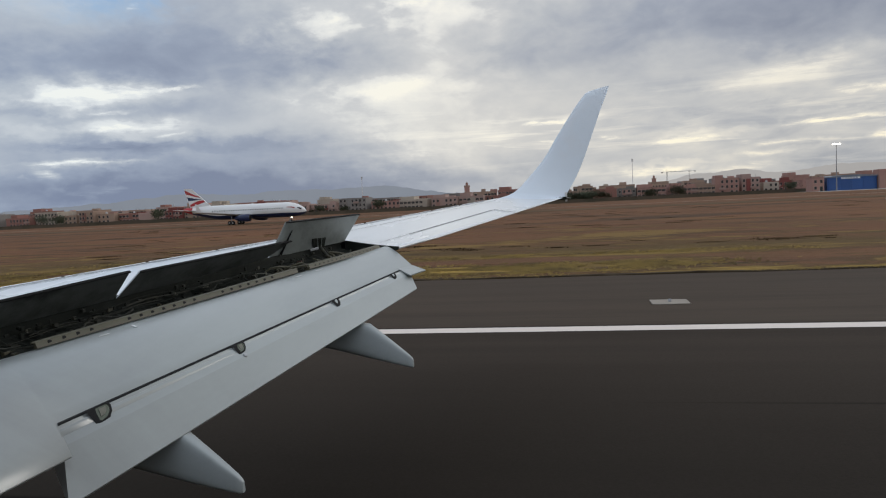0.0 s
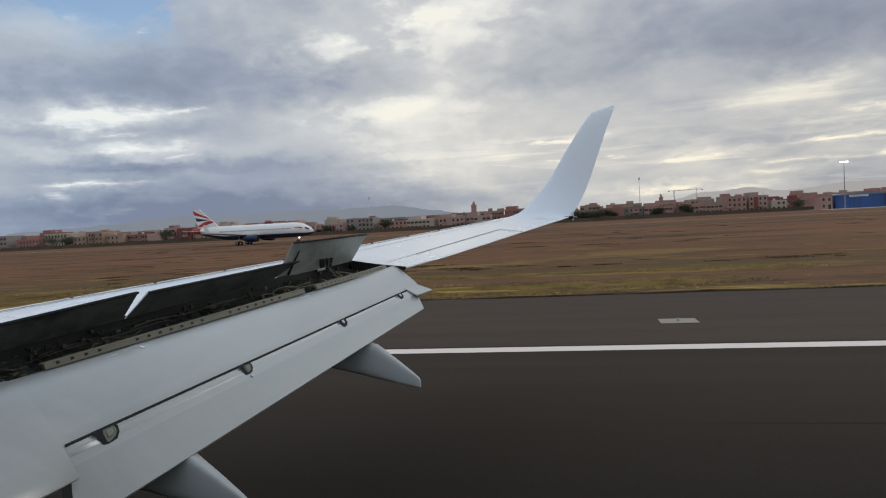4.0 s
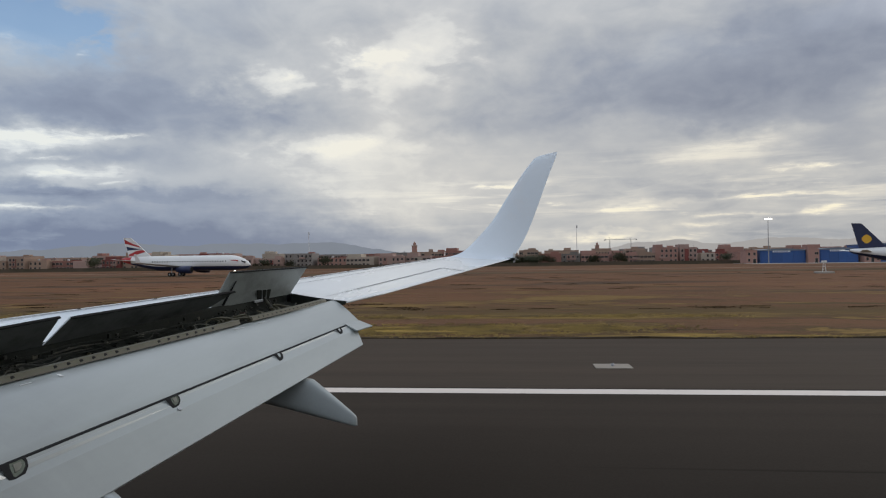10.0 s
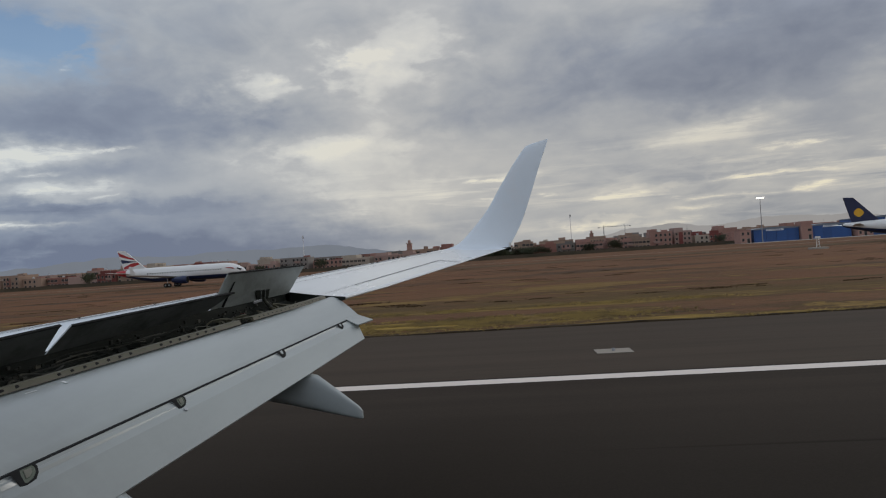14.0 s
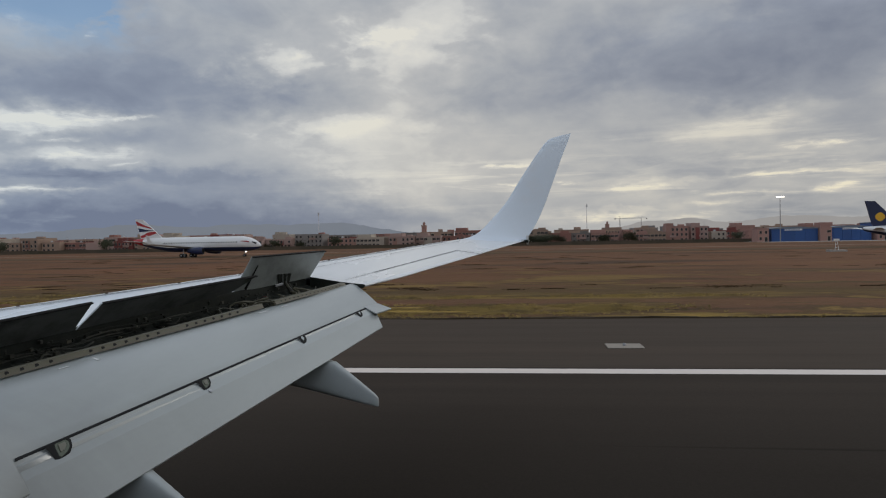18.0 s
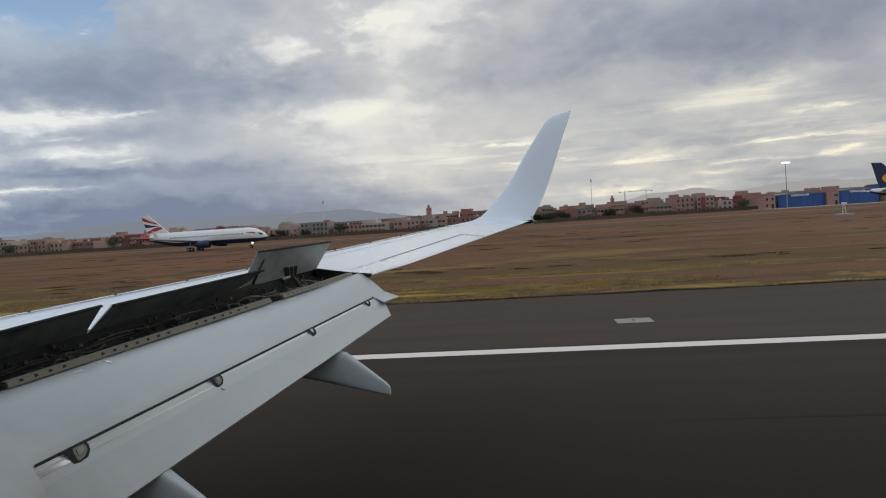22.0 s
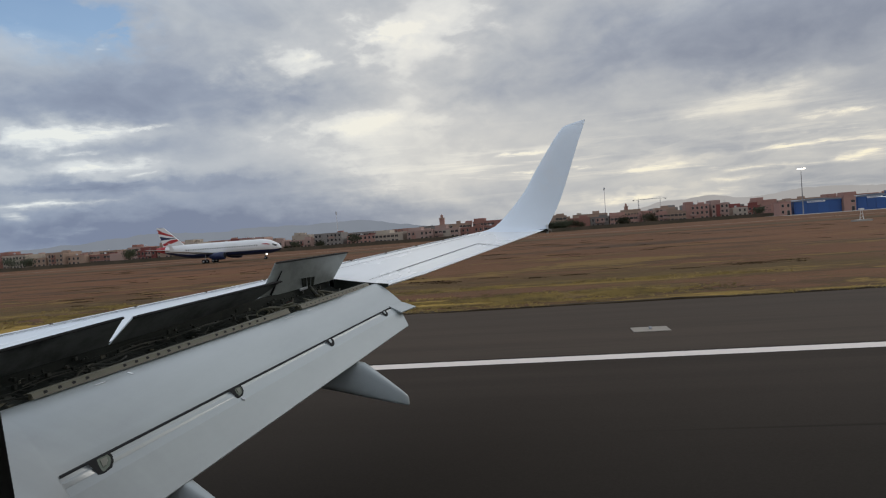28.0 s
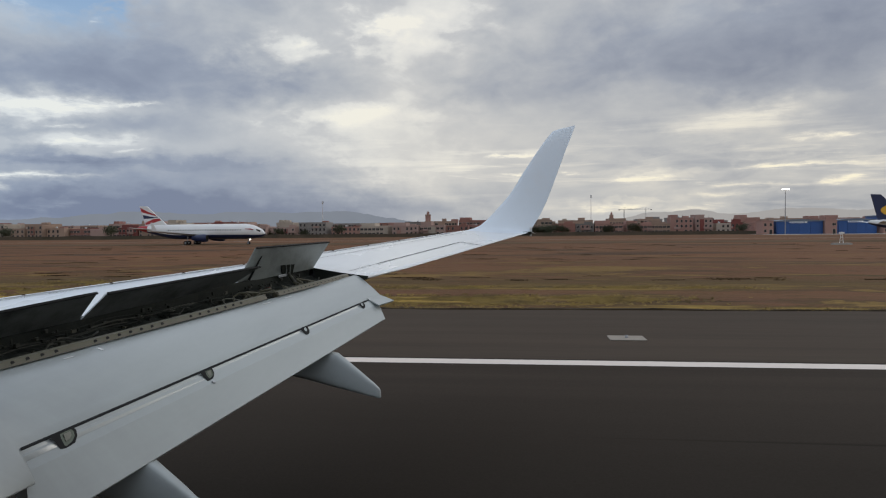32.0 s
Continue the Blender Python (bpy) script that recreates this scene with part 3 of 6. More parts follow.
def runway_material():
    """Brown-grey asphalt, streaked lengthwise, blackened by tyre rubber towards the middle of the runway."""
    m = bpy.data.materials.new("asphalt")
    m.use_nodes = True
    N, L = m.node_tree.nodes, m.node_tree.links
    b = N["Principled BSDF"]
    g = N.new("ShaderNodeNewGeometry")
    sp = N.new("ShaderNodeSeparateXYZ")
    L.new(g.outputs["Position"], sp.inputs[0])

    def noi(sx, sy, sc, det, ro):
        mp = N.new("ShaderNodeMapping")
        mp.inputs["Scale"].default_value = (sx, sy, 1)
        L.new(g.outputs["Position"], mp.inputs[0])
        n = N.new("ShaderNodeTexNoise")
        n.inputs["Scale"].default_value, n.inputs["Detail"].default_value, n.inputs["Roughness"].default_value = sc, det, ro
        L.new(mp.outputs[0], n.inputs["Vector"])
        return n.outputs[0]

    def mth(op, a, c, d=None):
        n = N.new("ShaderNodeMath")
        n.operation = op
        for i, v in enumerate((a, c, d)):
            if v is None:
                continue
            if isinstance(v, (int, float)):
                n.inputs[i].default_value = v
            else:
                L.new(v, n.inputs[i])
        return n.outputs[0]

    def rng(v, a, c):
        n = N.new("ShaderNodeMapRange")
        n.inputs[1].default_value, n.inputs[2].default_value = a, c
        L.new(v, n.inputs[0])
        return n.outputs[0]

    def mix(f, a, c):
        n = N.new("ShaderNodeMix")
        n.data_type = "RGBA"
        L.new(f, n.inputs[0])
        for i, v in ((6, a), (7, c)):
            if isinstance(v, tuple):
                n.inputs[i].default_value = (*v, 1)
            else:
                L.new(v, n.inputs[i])
        return n.outputs[2]

    streak = noi(0.03, 1.0, 0.9, 5, 0.6)
    col = mix(rng(streak, 0.35, 0.7), (0.0555, 0.044, 0.0357), (0.0445, 0.036, 0.029))
    col = mix(rng(noi(0.25, 1.0, 0.25, 5, 0.6), 0.5, 0.75), col, (0.043, 0.034, 0.027))
    rubber = rng(mth("ADD", sp.outputs[1], mth("MULTIPLY", mth("SUBTRACT", streak, 0.5), 4.0)), 17.0, 9.5)
    col = mix(mth("MULTIPLY", rubber, 0.85), col, (0.0252, 0.0212, 0.0174))
    # narrow black tyre marks
    mark = rng(noi(0.012, 1.0, 1.9, 2, 0.5), 0.66, 0.70)
    col = mix(mth("MULTIPLY", mth("MULTIPLY", mark, rng(sp.outputs[1], 18.0, 12.0)), 0.7), col, (0.008, 0.007, 0.0065))
    fine = noi(1.0, 1.0, 22.0, 3, 0.7)
    v = N.new("ShaderNodeVectorMath")
    v.operation = "SCALE"
    L.new(col, v.inputs[0])
    L.new(mth("MULTIPLY_ADD", fine, 0.5, 0.75), v.inputs["Scale"])
    L.new(v.outputs[0], b.inputs["Base Color"])
    b.inputs["Roughness"].default_value = 0.95
    b.inputs["Specular IOR Level"].default_value = 0.04
    bp = N.new("ShaderNodeBump")
    bp.inputs["Strength"].default_value, bp.inputs["Distance"].default_value = 0.25, 0.01
    L.new(fine, bp.inputs["Height"])
    L.new(bp.outputs[0], b.inputs["Normal"])
    return m


M["asphalt"] = runway_material()


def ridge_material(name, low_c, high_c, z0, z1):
    """Mountains so far off that the air in front of them is all that shows: a plain glowing backdrop, its haze put into
    the colours.
    """
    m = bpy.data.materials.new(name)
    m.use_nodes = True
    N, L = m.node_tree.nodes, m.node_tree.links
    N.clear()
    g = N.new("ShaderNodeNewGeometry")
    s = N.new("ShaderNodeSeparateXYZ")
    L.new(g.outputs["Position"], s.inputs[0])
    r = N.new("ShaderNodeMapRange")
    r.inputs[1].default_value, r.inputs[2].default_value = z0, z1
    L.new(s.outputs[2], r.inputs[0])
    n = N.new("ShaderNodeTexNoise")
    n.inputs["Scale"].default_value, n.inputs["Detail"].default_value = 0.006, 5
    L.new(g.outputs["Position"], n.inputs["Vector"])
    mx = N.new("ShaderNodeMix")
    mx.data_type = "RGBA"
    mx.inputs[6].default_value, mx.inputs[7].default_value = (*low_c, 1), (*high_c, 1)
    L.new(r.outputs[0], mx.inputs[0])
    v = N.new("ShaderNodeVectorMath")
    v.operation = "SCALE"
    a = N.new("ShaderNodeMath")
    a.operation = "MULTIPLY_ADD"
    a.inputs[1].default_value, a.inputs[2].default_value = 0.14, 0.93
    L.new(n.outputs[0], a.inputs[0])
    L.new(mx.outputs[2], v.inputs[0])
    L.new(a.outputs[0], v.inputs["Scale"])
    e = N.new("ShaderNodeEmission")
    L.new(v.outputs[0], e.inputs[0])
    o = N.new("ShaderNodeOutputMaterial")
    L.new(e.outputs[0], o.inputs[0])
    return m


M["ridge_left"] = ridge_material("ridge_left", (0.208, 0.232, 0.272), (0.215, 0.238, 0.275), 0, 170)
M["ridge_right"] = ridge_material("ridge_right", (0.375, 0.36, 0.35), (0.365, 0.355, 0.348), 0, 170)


# ---------------------------------------------------------------- mesh helpers
def mesh_of(name, bm, mats, smooth=False):
    me = bpy.data.meshes.new(name)
    bmesh.ops.recalc_face_normals(bm, faces=bm.faces[:])
    if smooth:
        for f in bm.faces:
            f.smooth = True
    bm.to_mesh(me)
    bm.free()
    for m in mats if isinstance(mats, (list, tuple)) else [mats]:
        me.materials.append(m)
    return me


def part(name, bm, mat, parent, label="", smooth=False, at=None):
    ob = new(name, mesh_of(name, bm, mat, smooth) if isinstance(bm, bmesh.types.BMesh) else bm)
    ob.parent = parent
    if at is not None:
        ob.matrix_basis = at
    return tagged(ob, label) if label else ob


def thing(name, label, category, group="", kind="", at=(0, 0, 0), turn=0.0):
    ob = new(name)
    ob.matrix_basis = pose(*at, 0, 0, turn)
    return tagged(ob, label, category, group, kind)


def solid(name, bm, mat, label, category, group="", kind="", smooth=False, at=None):
    ob = new(name, mesh_of(name, bm, mat, smooth) if isinstance(bm, bmesh.types.BMesh) else bm)
    if at is not None:
        ob.matrix_basis = at
    return tagged(ob, label, category, group, kind)


def box(bm, x0, x1, y0, y1, z0, z1, mi=0, bevel=0.0):
    vs = [bm.verts.new((x, y, z)) for z in (z0, z1) for y in (y0, y1) for x in (x0, x1)]
    fs = [bm.faces.new([vs[i] for i in q]) for q in ((0, 2, 3, 1), (4, 5, 7, 6), (0, 1, 5, 4), (2, 6, 7, 3), (0, 4, 6, 2), (1, 3, 7, 5))]
    for f in fs:
        f.material_index = mi
    if bevel:
        es = {e for f in fs for e in f.edges}
        r = bmesh.ops.bevel(bm, geom=list(es), offset=bevel, segments=2, affect="EDGES")
        for f in r["faces"]:
            f.material_index = mi
    return fs


def boxed(*a, **k):
    bm = bmesh.new()
    box(bm, *a, **k)
    return bm


def loft(bm, rings, closed=True, caps=True, mi=0):
    """Skin through rings of equally many points."""
    rows = [[bm.verts.new(p) for p in r] for r in rings]
    n = len(rows[0])
    for a, c in zip(rows, rows[1:]):
        for i in range(n if closed else n - 1):
            j = (i + 1) % n
            try:
                bm.faces.new((a[i], a[j], c[j], c[i])).material_index = mi
            except ValueError:
                pass
    if caps and closed:
        for r in (rows[0], rows[-1]):
            try:
                bm.faces.new([bm.verts.new(v.co) for v in r]).material_index = mi
            except ValueError:
                pass
    return rows


def tube(bm, p, q, r0, r1=None, seg=10, mi=0):
    p, q = Vector(p), Vector(q)
    r1 = r0 if r1 is None else r1
    w = (q - p).normalized()
    u = w.orthogonal().normalized()
    v = w.cross(u)
    rings = [[c + (u * math.cos(k) + v * math.sin(k)) * r for k in (2 * math.pi * i / seg for i in range(seg))] for c, r in ((p, r0), (q, r1))]
    loft(bm, rings, mi=mi)


def slab(bm, a, b, c, d, thick, mi_top=0, mi_rest=None):
    """A panel with corners a b c d (upper face) and a thickness below it."""
    a, b, c, d = (Vector(v) for v in (a, b, c, d))
    n = (b - a).cross(d - a).normalized()
    if n.z < 0:
        n = -n
    top = [bm.verts.new(v) for v in (a, b, c, d)]
    bot = [bm.verts.new(v - n * thick) for v in (a, b, c, d)]
    bm.faces.new(top).material_index = mi_top
    rest = mi_top if mi_rest is None else mi_rest
    bm.faces.new(bot[::-1]).material_index = rest
    for i in range(4):
        j = (i + 1) % 4
        bm.faces.new((top[i], bot[i], bot[j], top[j])).material_index = rest


def lerp(a, b, f):
    return tuple(x + (y - x) * f for x, y in zip(a, b))


# ---------------------------------------------------------------- ground, runway, taxiway
def sheet(x0, x1, y0, y1, z, nx=1, ny=1):
    bm = bmesh.new()
    g = [[bm.verts.new((x0 + (x1 - x0) * i / nx, y0 + (y1 - y0) * j / ny, z)) for i in range(nx + 1)] for j in range(ny + 1)]
    for j in range(ny):
        for i in range(nx):
            bm.faces.new((g[j][i], g[j][i + 1], g[j + 1][i + 1], g[j + 1][i]))
    return bm


solid("ground", sheet(-4700, 4700, -1500, 4700, 0, 24, 16), M["field"], "red-brown dry field with sparse grass and scrub", "ground", kind="structure")


def strip(name, x0, x1, y0, y1, z, mat, label, category, wob=0.0, step=4.0):
    """A paved strip with a ragged far edge where the earth has crept over it."""
    bm = bmesh.new()
    n = int((x1 - x0) / step)
    lo, hi, lo_b, hi_b = [], [], [], []
    for i in range(n + 1):
        x = x0 + (x1 - x0) * i / n
        w = wob * (noise.noise((x * 0.09, y1, 0)) + 0.5 * noise.noise((x * 0.4, y1, 3)))
        lo.append(bm.verts.new((x, y0, z)))
        hi.append(bm.verts.new((x, y1 + w, z)))
        lo_b.append(bm.verts.new((x, y0, -0.1)))
        hi_b.append(bm.verts.new((x, y1 + w + 0.05, -0.1)))
    for i in range(n):
        bm.faces.new((lo[i], lo[i + 1], hi[i + 1], hi[i]))
        bm.faces.new((hi[i], hi[i + 1], hi_b[i + 1], hi_b[i]))
        bm.faces.new((lo[i + 1], lo[i], lo_b[i], lo_b[i + 1]))
    return solid(name, bm, mat, label, category, kind="structure")


strip("runway", -900, 900, -26, 20.6, 0.03, M["asphalt"], "dark worn asphalt runway streaked along its length", "runway")
strip("runway_shoulder", -900, 900, 20.6, 33.0, 0.024, M["shoulder_asphalt"], "brown-grey asphalt shoulder beside the runway", "shoulder", 0.5, 1.5)
solid("edge_line", boxed(-900, 900, 19.70, 20.38, 0.026, 0.034), M["line_paint"], "worn white painted edge line on the runway", "marking", kind="structure")
bm = bmesh.new()
bank_rows = []
for i in range(1201):
    x = -450 + 0.75 * i
    w = 33.0 + 0.5 * (noise.noise((x * 0.09, 33.0, 0)) + 0.5 * noise.noise((x * 0.4, 33.0, 3)))
    h = 0.075 + 0.05 * noise.noise((x * 0.25, 5.0, 1)) + 0.04 * noise.noise((x * 1.1, 5.0, 1))
    bank_rows.append([(x, w - 0.04, 0.0), (x, w + 0.02, max(h, 0.02)), (x, w + 0.3, max(h * 0.9, 0.015)), (x, w + 1.2, -0.01)])
loft(bm, bank_rows, closed=False)
solid("verge_bank", bm, M["verge_soil"], "low crumbling earth lip where the grass meets the paving", "verge", kind="structure")
strip("taxiway", -900, 900, 176, 199, 0.03, M["taxi_asphalt"], "dusty grey taxiway parallel to the runway", "taxiway", 0.8)
strip("dirt_track", -900, 900, 232, 236, 0.02, M["mud_wall"], "pale earth service track across the field", "track", 0.8)


# ---------------------------------------------------------------- the aircraft's wing, seen from its cabin
aircraft = thing("aircraft_wing", "white airliner wing with raised spoilers, lowered flaps and a winglet", "aircraft wing")

# plan of the wing: trailing edge, leading edge, spoiler hinge, rear beam (metres along the span)
def te_x(y):
    return -1.96 + (y - 9.1) * 0.3266


def te_z(y):
    return 3.25 + (y - 9.1) * 0.086


def le_x(y):
    return -1.5 + (max(y, 9.5) - 15.0) * 0.48 + min(y - 9.5, 0.0) * 0.56


def hinge_x(y):
    return -2.95 + (y - 9.48) * 0.357


def rear_x(y):
    return -2.40 + (y - 8.9) * 0.347


def top_z(x, y):
    c = te_x(y) - le_x(y)
    s = min(max((x - le_x(y)) / c, 0.0), 1.0)
    return te_z(y) + 0.015 * c * (1 - s) + 0.147 * c * math.sqrt(s) * (1 - s) ** 2.5


def low_z(x, y):
    c = te_x(y) - le_x(y)
    s = min(max((x - le_x(y)) / c, 0.0), 1.0)
    return te_z(y) + 0.015 * c * (1 - s) - 0.055 * c * 2.6 * math.sqrt(s) * (1 - s) - 0.012


def wing_ring(y, end_x, skew=0.0, n=22):
    """A section of the wing at span y, cut off at end_x; skew slides its rear end inboard."""
    x0 = le_x(y)
    ts = [(i / n) ** 1.7 for i in range(n + 1)]
    up = []
    for t in ts:
        x = x0 + (end_x - x0) * t
        yy = y - skew * max(0.0, (x - hinge_x(y)) / max(end_x - hinge_x(y), 1e-3)) if skew else y
        up.append((x, yy, top_z(x, yy)))
    dn = [(x, yy, min(low_z(x, yy), z - 0.012)) for x, yy, z in up]
    return up + dn[:0:-1]


bm = bmesh.new()
loft(bm, [wing_ring(0.41 + (9.5 - 0.41) * i / 22, hinge_x(0.41 + (9.5 - 0.41) * i / 22) - 0.07) for i in range(23)])
part("wing_box", bm, M["wing_paint"], aircraft, "white painted upper wing skin", True)
bm = bmesh.new()
loft(bm, [wing_ring(9.52, te_x(9.12) - 0.12, 0.4)] + [wing_ring(y, te_x(y)) for y in (9.9, 10.5, 11.2, 12, 12.8, 13.6, 14.2, 14.7, 15.05)], caps=False)
part("outer_wing", bm, M["wing_paint"], aircraft, "white outer wing panel", True)

# dark rib that closes the flap bay against the outer wing; its near-black edge paints in the shadow gap
bm = bmesh.new()
r = []
for k in range(7):
    f = k / 6
    y = 9.50 - 0.40 * f
    x = hinge_x(9.5) + (te_x(9.12) - 0.12 - hinge_x(9.5)) * f
    z = top_z(x, y)
    r.append([(x, y - 0.012, z + 0.004), (x, y + 0.014, z + 0.005), (x, y + 0.012, z - 0.002), (x - 0.01, y - 0.012, z - 0.04 - 0.22 * (1 - f))])
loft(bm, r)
part("bay_end_rib", bm, M["bay_dark"], aircraft, "dark rib ending the flap bay, gap shadow painted along it")

# bright bare-metal slats along the leading edge, one piece per bay
for a, b in ((2.2, 4.6), (4.63, 7.0), (7.03, 9.4), (9.43, 11.9), (11.93, 14.6)):
    bm = bmesh.new()
    rings = []
    for k in range(5):
        y = a + (b - a) * k / 4
        c = te_x(y) - le_x(y)
        pts = []
        for t in (-1.0, -0.7, -0.4, -0.15, 0.0, 0.15, 0.4, 0.7, 1.0):
            s = t * t * 0.13
            x = le_x(y) + s * c - 0.012 * (1 - abs(t))
            z = (top_z(x, y) + 0.006) if t >= 0 else (low_z(x, y) - 0.006)
            pts.append((x, y, z))
        rings.append(pts)
    loft(bm, rings, closed=False)
    part("slat", bm, M["slat_metal"], aircraft, "bare metal leading edge slat", True)


def surface_line(y0, y1, x_of, width=0.018, name="panel_seam", lift=0.004, n=14):
    bm = bmesh.new()
    rows = []
    for i in range(n + 1):
        y = y0 + (y1 - y0) * i / n
        x = x_of(y)
        rows.append([bm.verts.new((x + o, y, top_z(x + o, y) + lift)) for o in (-width / 2, width / 2)])
    for p, q in zip(rows, rows[1:]):
        bm.faces.new((p[0], p[1], q[1], q[0]))
    return part(name, bm, M["seam"], aircraft)


surface_line(1.0, 14.4, lambda y: le_x(y) + (te_x(y) - le_x(y)) * 0.165, 0.012)
surface_line(9.6, 14.6, lambda y: te_x(y) - 1.51 + (y - 10.5) * 0.0925, 0.010)
surface_line(10.2, 13.15, lambda y: te_x(y) - 0.585, 0.024, "aileron_gap")
surface_line(9.45, 10.2, lambda y: te_x(y) - 0.585, 0.010)
surface_line(1.0, 9.3, lambda y: hinge_x(y) - 0.10, 0.014)
for y in (4.6, 7.0, 9.45, 11.9):
    bm = bmesh.new()
    c = te_x(y) - le_x(y)
    r = []
    for i in range(8):
        x = le_x(y) + c * (0.02 + 0.16 * i / 7)
        r.append([bm.verts.new((x, y + o, top_z(x, y) + 0.009)) for o in (-0.008, 0.008)])
    for p, q in zip(r, r[1:]):
        bm.faces.new((p[0], p[1], q[1], q[0]))
    part("slat_joint", bm, M["seam"], aircraft)
# outer end of the aileron
bm = bmesh.new()
e0, e1 = (te_x(13.2) - 0.585, 13.2), (te_x(12.78) - 0.01, 12.78)
slab(bm, *((x, y + o, top_z(x, y) + 0.005) for x, y, o in ((*e0, -0.012), (*e1, -0.012), (*e1, 0.012), (*e0, 0.012))), 0.003)
part("aileron_end", bm, M["seam"], aircraft)
# little vortex fins on the leading edge
fin = bmesh.new()
box(fin, -0.018, 0.018, -0.006, 0.006, -0.01, 0.012)
fin_me = mesh_of("vortex_fin", fin, M["trunk"])
for i in range(13):
    y = 3.4 + i * 0.86
    x = le_x(y) + 0.11 * (te_x(y) - le_x(y))
    part("vortex_fin", fin_me, None, aircraft, at=Matrix.Translation((x, y, top_z(x, y) + 0.006)))

# raised spoilers: white above, grey below, with hinge brackets
SPOILERS = [("outer", (-3.50, 8.17, 3.225), (-2.95, 9.48, 3.335), (-2.745, 9.62, 3.702), (-3.255, 8.185, 3.661)),
            ("middle", (-4.17, 6.13, 3.045), (-3.53, 8.10, 3.22), (-3.22, 8.24, 3.43), (-3.86, 6.07, 3.30)),
            ("inner", (-5.60, 2.05, 2.69), (-4.178, 6.10, 3.044), (-3.875, 5.945, 3.318), (-5.33, 1.80, 2.92))]
for which, ha, hb, tb, ta in SPOILERS:
    bm = bmesh.new()
    n = (Vector(hb) - Vector(ha)).cross(Vector(ta) - Vector(ha)).normalized()
    n = n if n.x < 0 else -n
    A, B, C, D = (Vector(v) for v in (ha, hb, tb, ta))
    # wedge: 5 cm thick at the hinge, sharp at the rear edge, rear corners eased
    ring0 = [A, D, D + n * 0.014, A + n * 0.010]
    ring1 = [B, C, C + n * 0.014, B + n * 0.010]
    f0, f1 = 0.03, 0.97
    ringa = [A.lerp(B, f0), D.lerp(C, f0) + (D - A) * 0.02, D.lerp(C, f0) + (D - A) * 0.02 + n * 0.012, A.lerp(B, f0) + n * 0.04]
    ringb = [A.lerp(B, f1), D.lerp(C, f1) + (D - A) * 0.02, D.lerp(C, f1) + (D - A) * 0.02 + n * 0.012, A.lerp(B, f1) + n * 0.04]
    loft(bm, [ring0, ringa, ringb, ring1])
    under = {tuple(round(c, 3) for c in p) for q in (ring0, ringa, ringb, ring1) for p in q[:2]}
    rim = {tuple(round(c, 3) for c in p) for q in (ring0, ringa, ringb, ring1) for p in q[1:3]}
    for f in bm.faces:
        keys = [tuple(round(c, 3) for c in v.co) for v in f.verts]
        f.material_index = 1 if all(k in under for k in keys) else 2 if all(k in rim for k in keys) else 0
        if which == "outer" and any(all(k in {tuple(round(c, 3) for c in p) for p in q} for k in keys) for q in (ring0, ring1)):
            f.material_index = 1
    sp = part("spoiler", bm, [M["wing_paint"], M["spoiler_under" if which == "outer" else "spoiler_shaded_stained"], M["black_rubber"]], aircraft,
              "raised spoiler panel, white above and grey beneath" if which == "outer" else "raised spoiler panel, white above, stained beneath with shade painted in")
    # rubber edge seal, a black tube painting in the dark slot line, and bracket
    bm = bmesh.new()
    tube(bm, D - n * 0.004, C - n * 0.004, 0.009, seg=6)
    part("edge_seal", bm, M["black_rubber"], sp)
    for f in ((0.12,) if which == "outer" else ()):
        p, q = A.lerp(B, f) - n * 0.012, D.lerp(C, f) - n * 0.006
        bm = bmesh.new()
        tube(bm, p.lerp(q, 0.06), p.lerp(q, 0.75), 0.016, 0.006, 6)
        part("stiffener", bm, M["black_rubber"], sp)
    if which == "outer":
        def on_panel(u, v, off):
            return A.lerp(B, u).lerp(D.lerp(C, u), v) - n * off
        bm = bmesh.new()
        loft(bm, [[on_panel(u, v, off) for u, v in ((0.46, 0.36), (0.65, 0.32), (0.70, 0.01), (0.55, 0.02))] for off in (0.002, 0.010)])
        bracket = part("actuator_bracket", bm, M["bay_dark"], sp, "dark open actuator bracket")
        for u0, u1 in ((0.525, 0.605), (0.585, 0.650)):
            bm = bmesh.new()
            p, q = on_panel(u0, 0.35, 0.012), on_panel(u1, 0.02, 0.016)
            tube(bm, p, q, 0.006, 0.009, 6)
            part("bracket_rib", bm, M["spoiler_under"], bracket)
        bm = bmesh.new()
        loft(bm, [[on_panel(u, v, off) for u, v in ((0.50, 0.03), (0.60, 0.04), (0.61, -0.03), (0.51, -0.03))] for off in (0.012, 0.03)])
        part("hinge_plate", bm, M["grey_paint"], bracket, "pale hinge plate")
        bm = bmesh.new()
        foot = on_panel(0.62, 0.05, 0.02)
        tube(bm, foot, foot + Vector((0.16, -0.10, -0.17)), 0.022, 0.030, 10)
        tube(bm, foot + Vector((0.02, 0.10, -0.02)), foot + Vector((0.14, 0.02, -0.16)), 0.012, 0.016, 8)
        part("actuator_rod", bm, M["bay_metal"], sp, "dark metal actuator under the spoiler")

# open bay between the spoiler hinge and the flap
def bay(y, f, z):
    """A point in the bay: span y, from hinge (0) to rear beam (1), z below the skin."""
    x = hinge_x(y) + (rear_x(y) - hinge_x(y)) * f
    return Vector((x, y, top_z(hinge_x(y), y) - z + (0.07 if z > 0.1 else 0.0)))


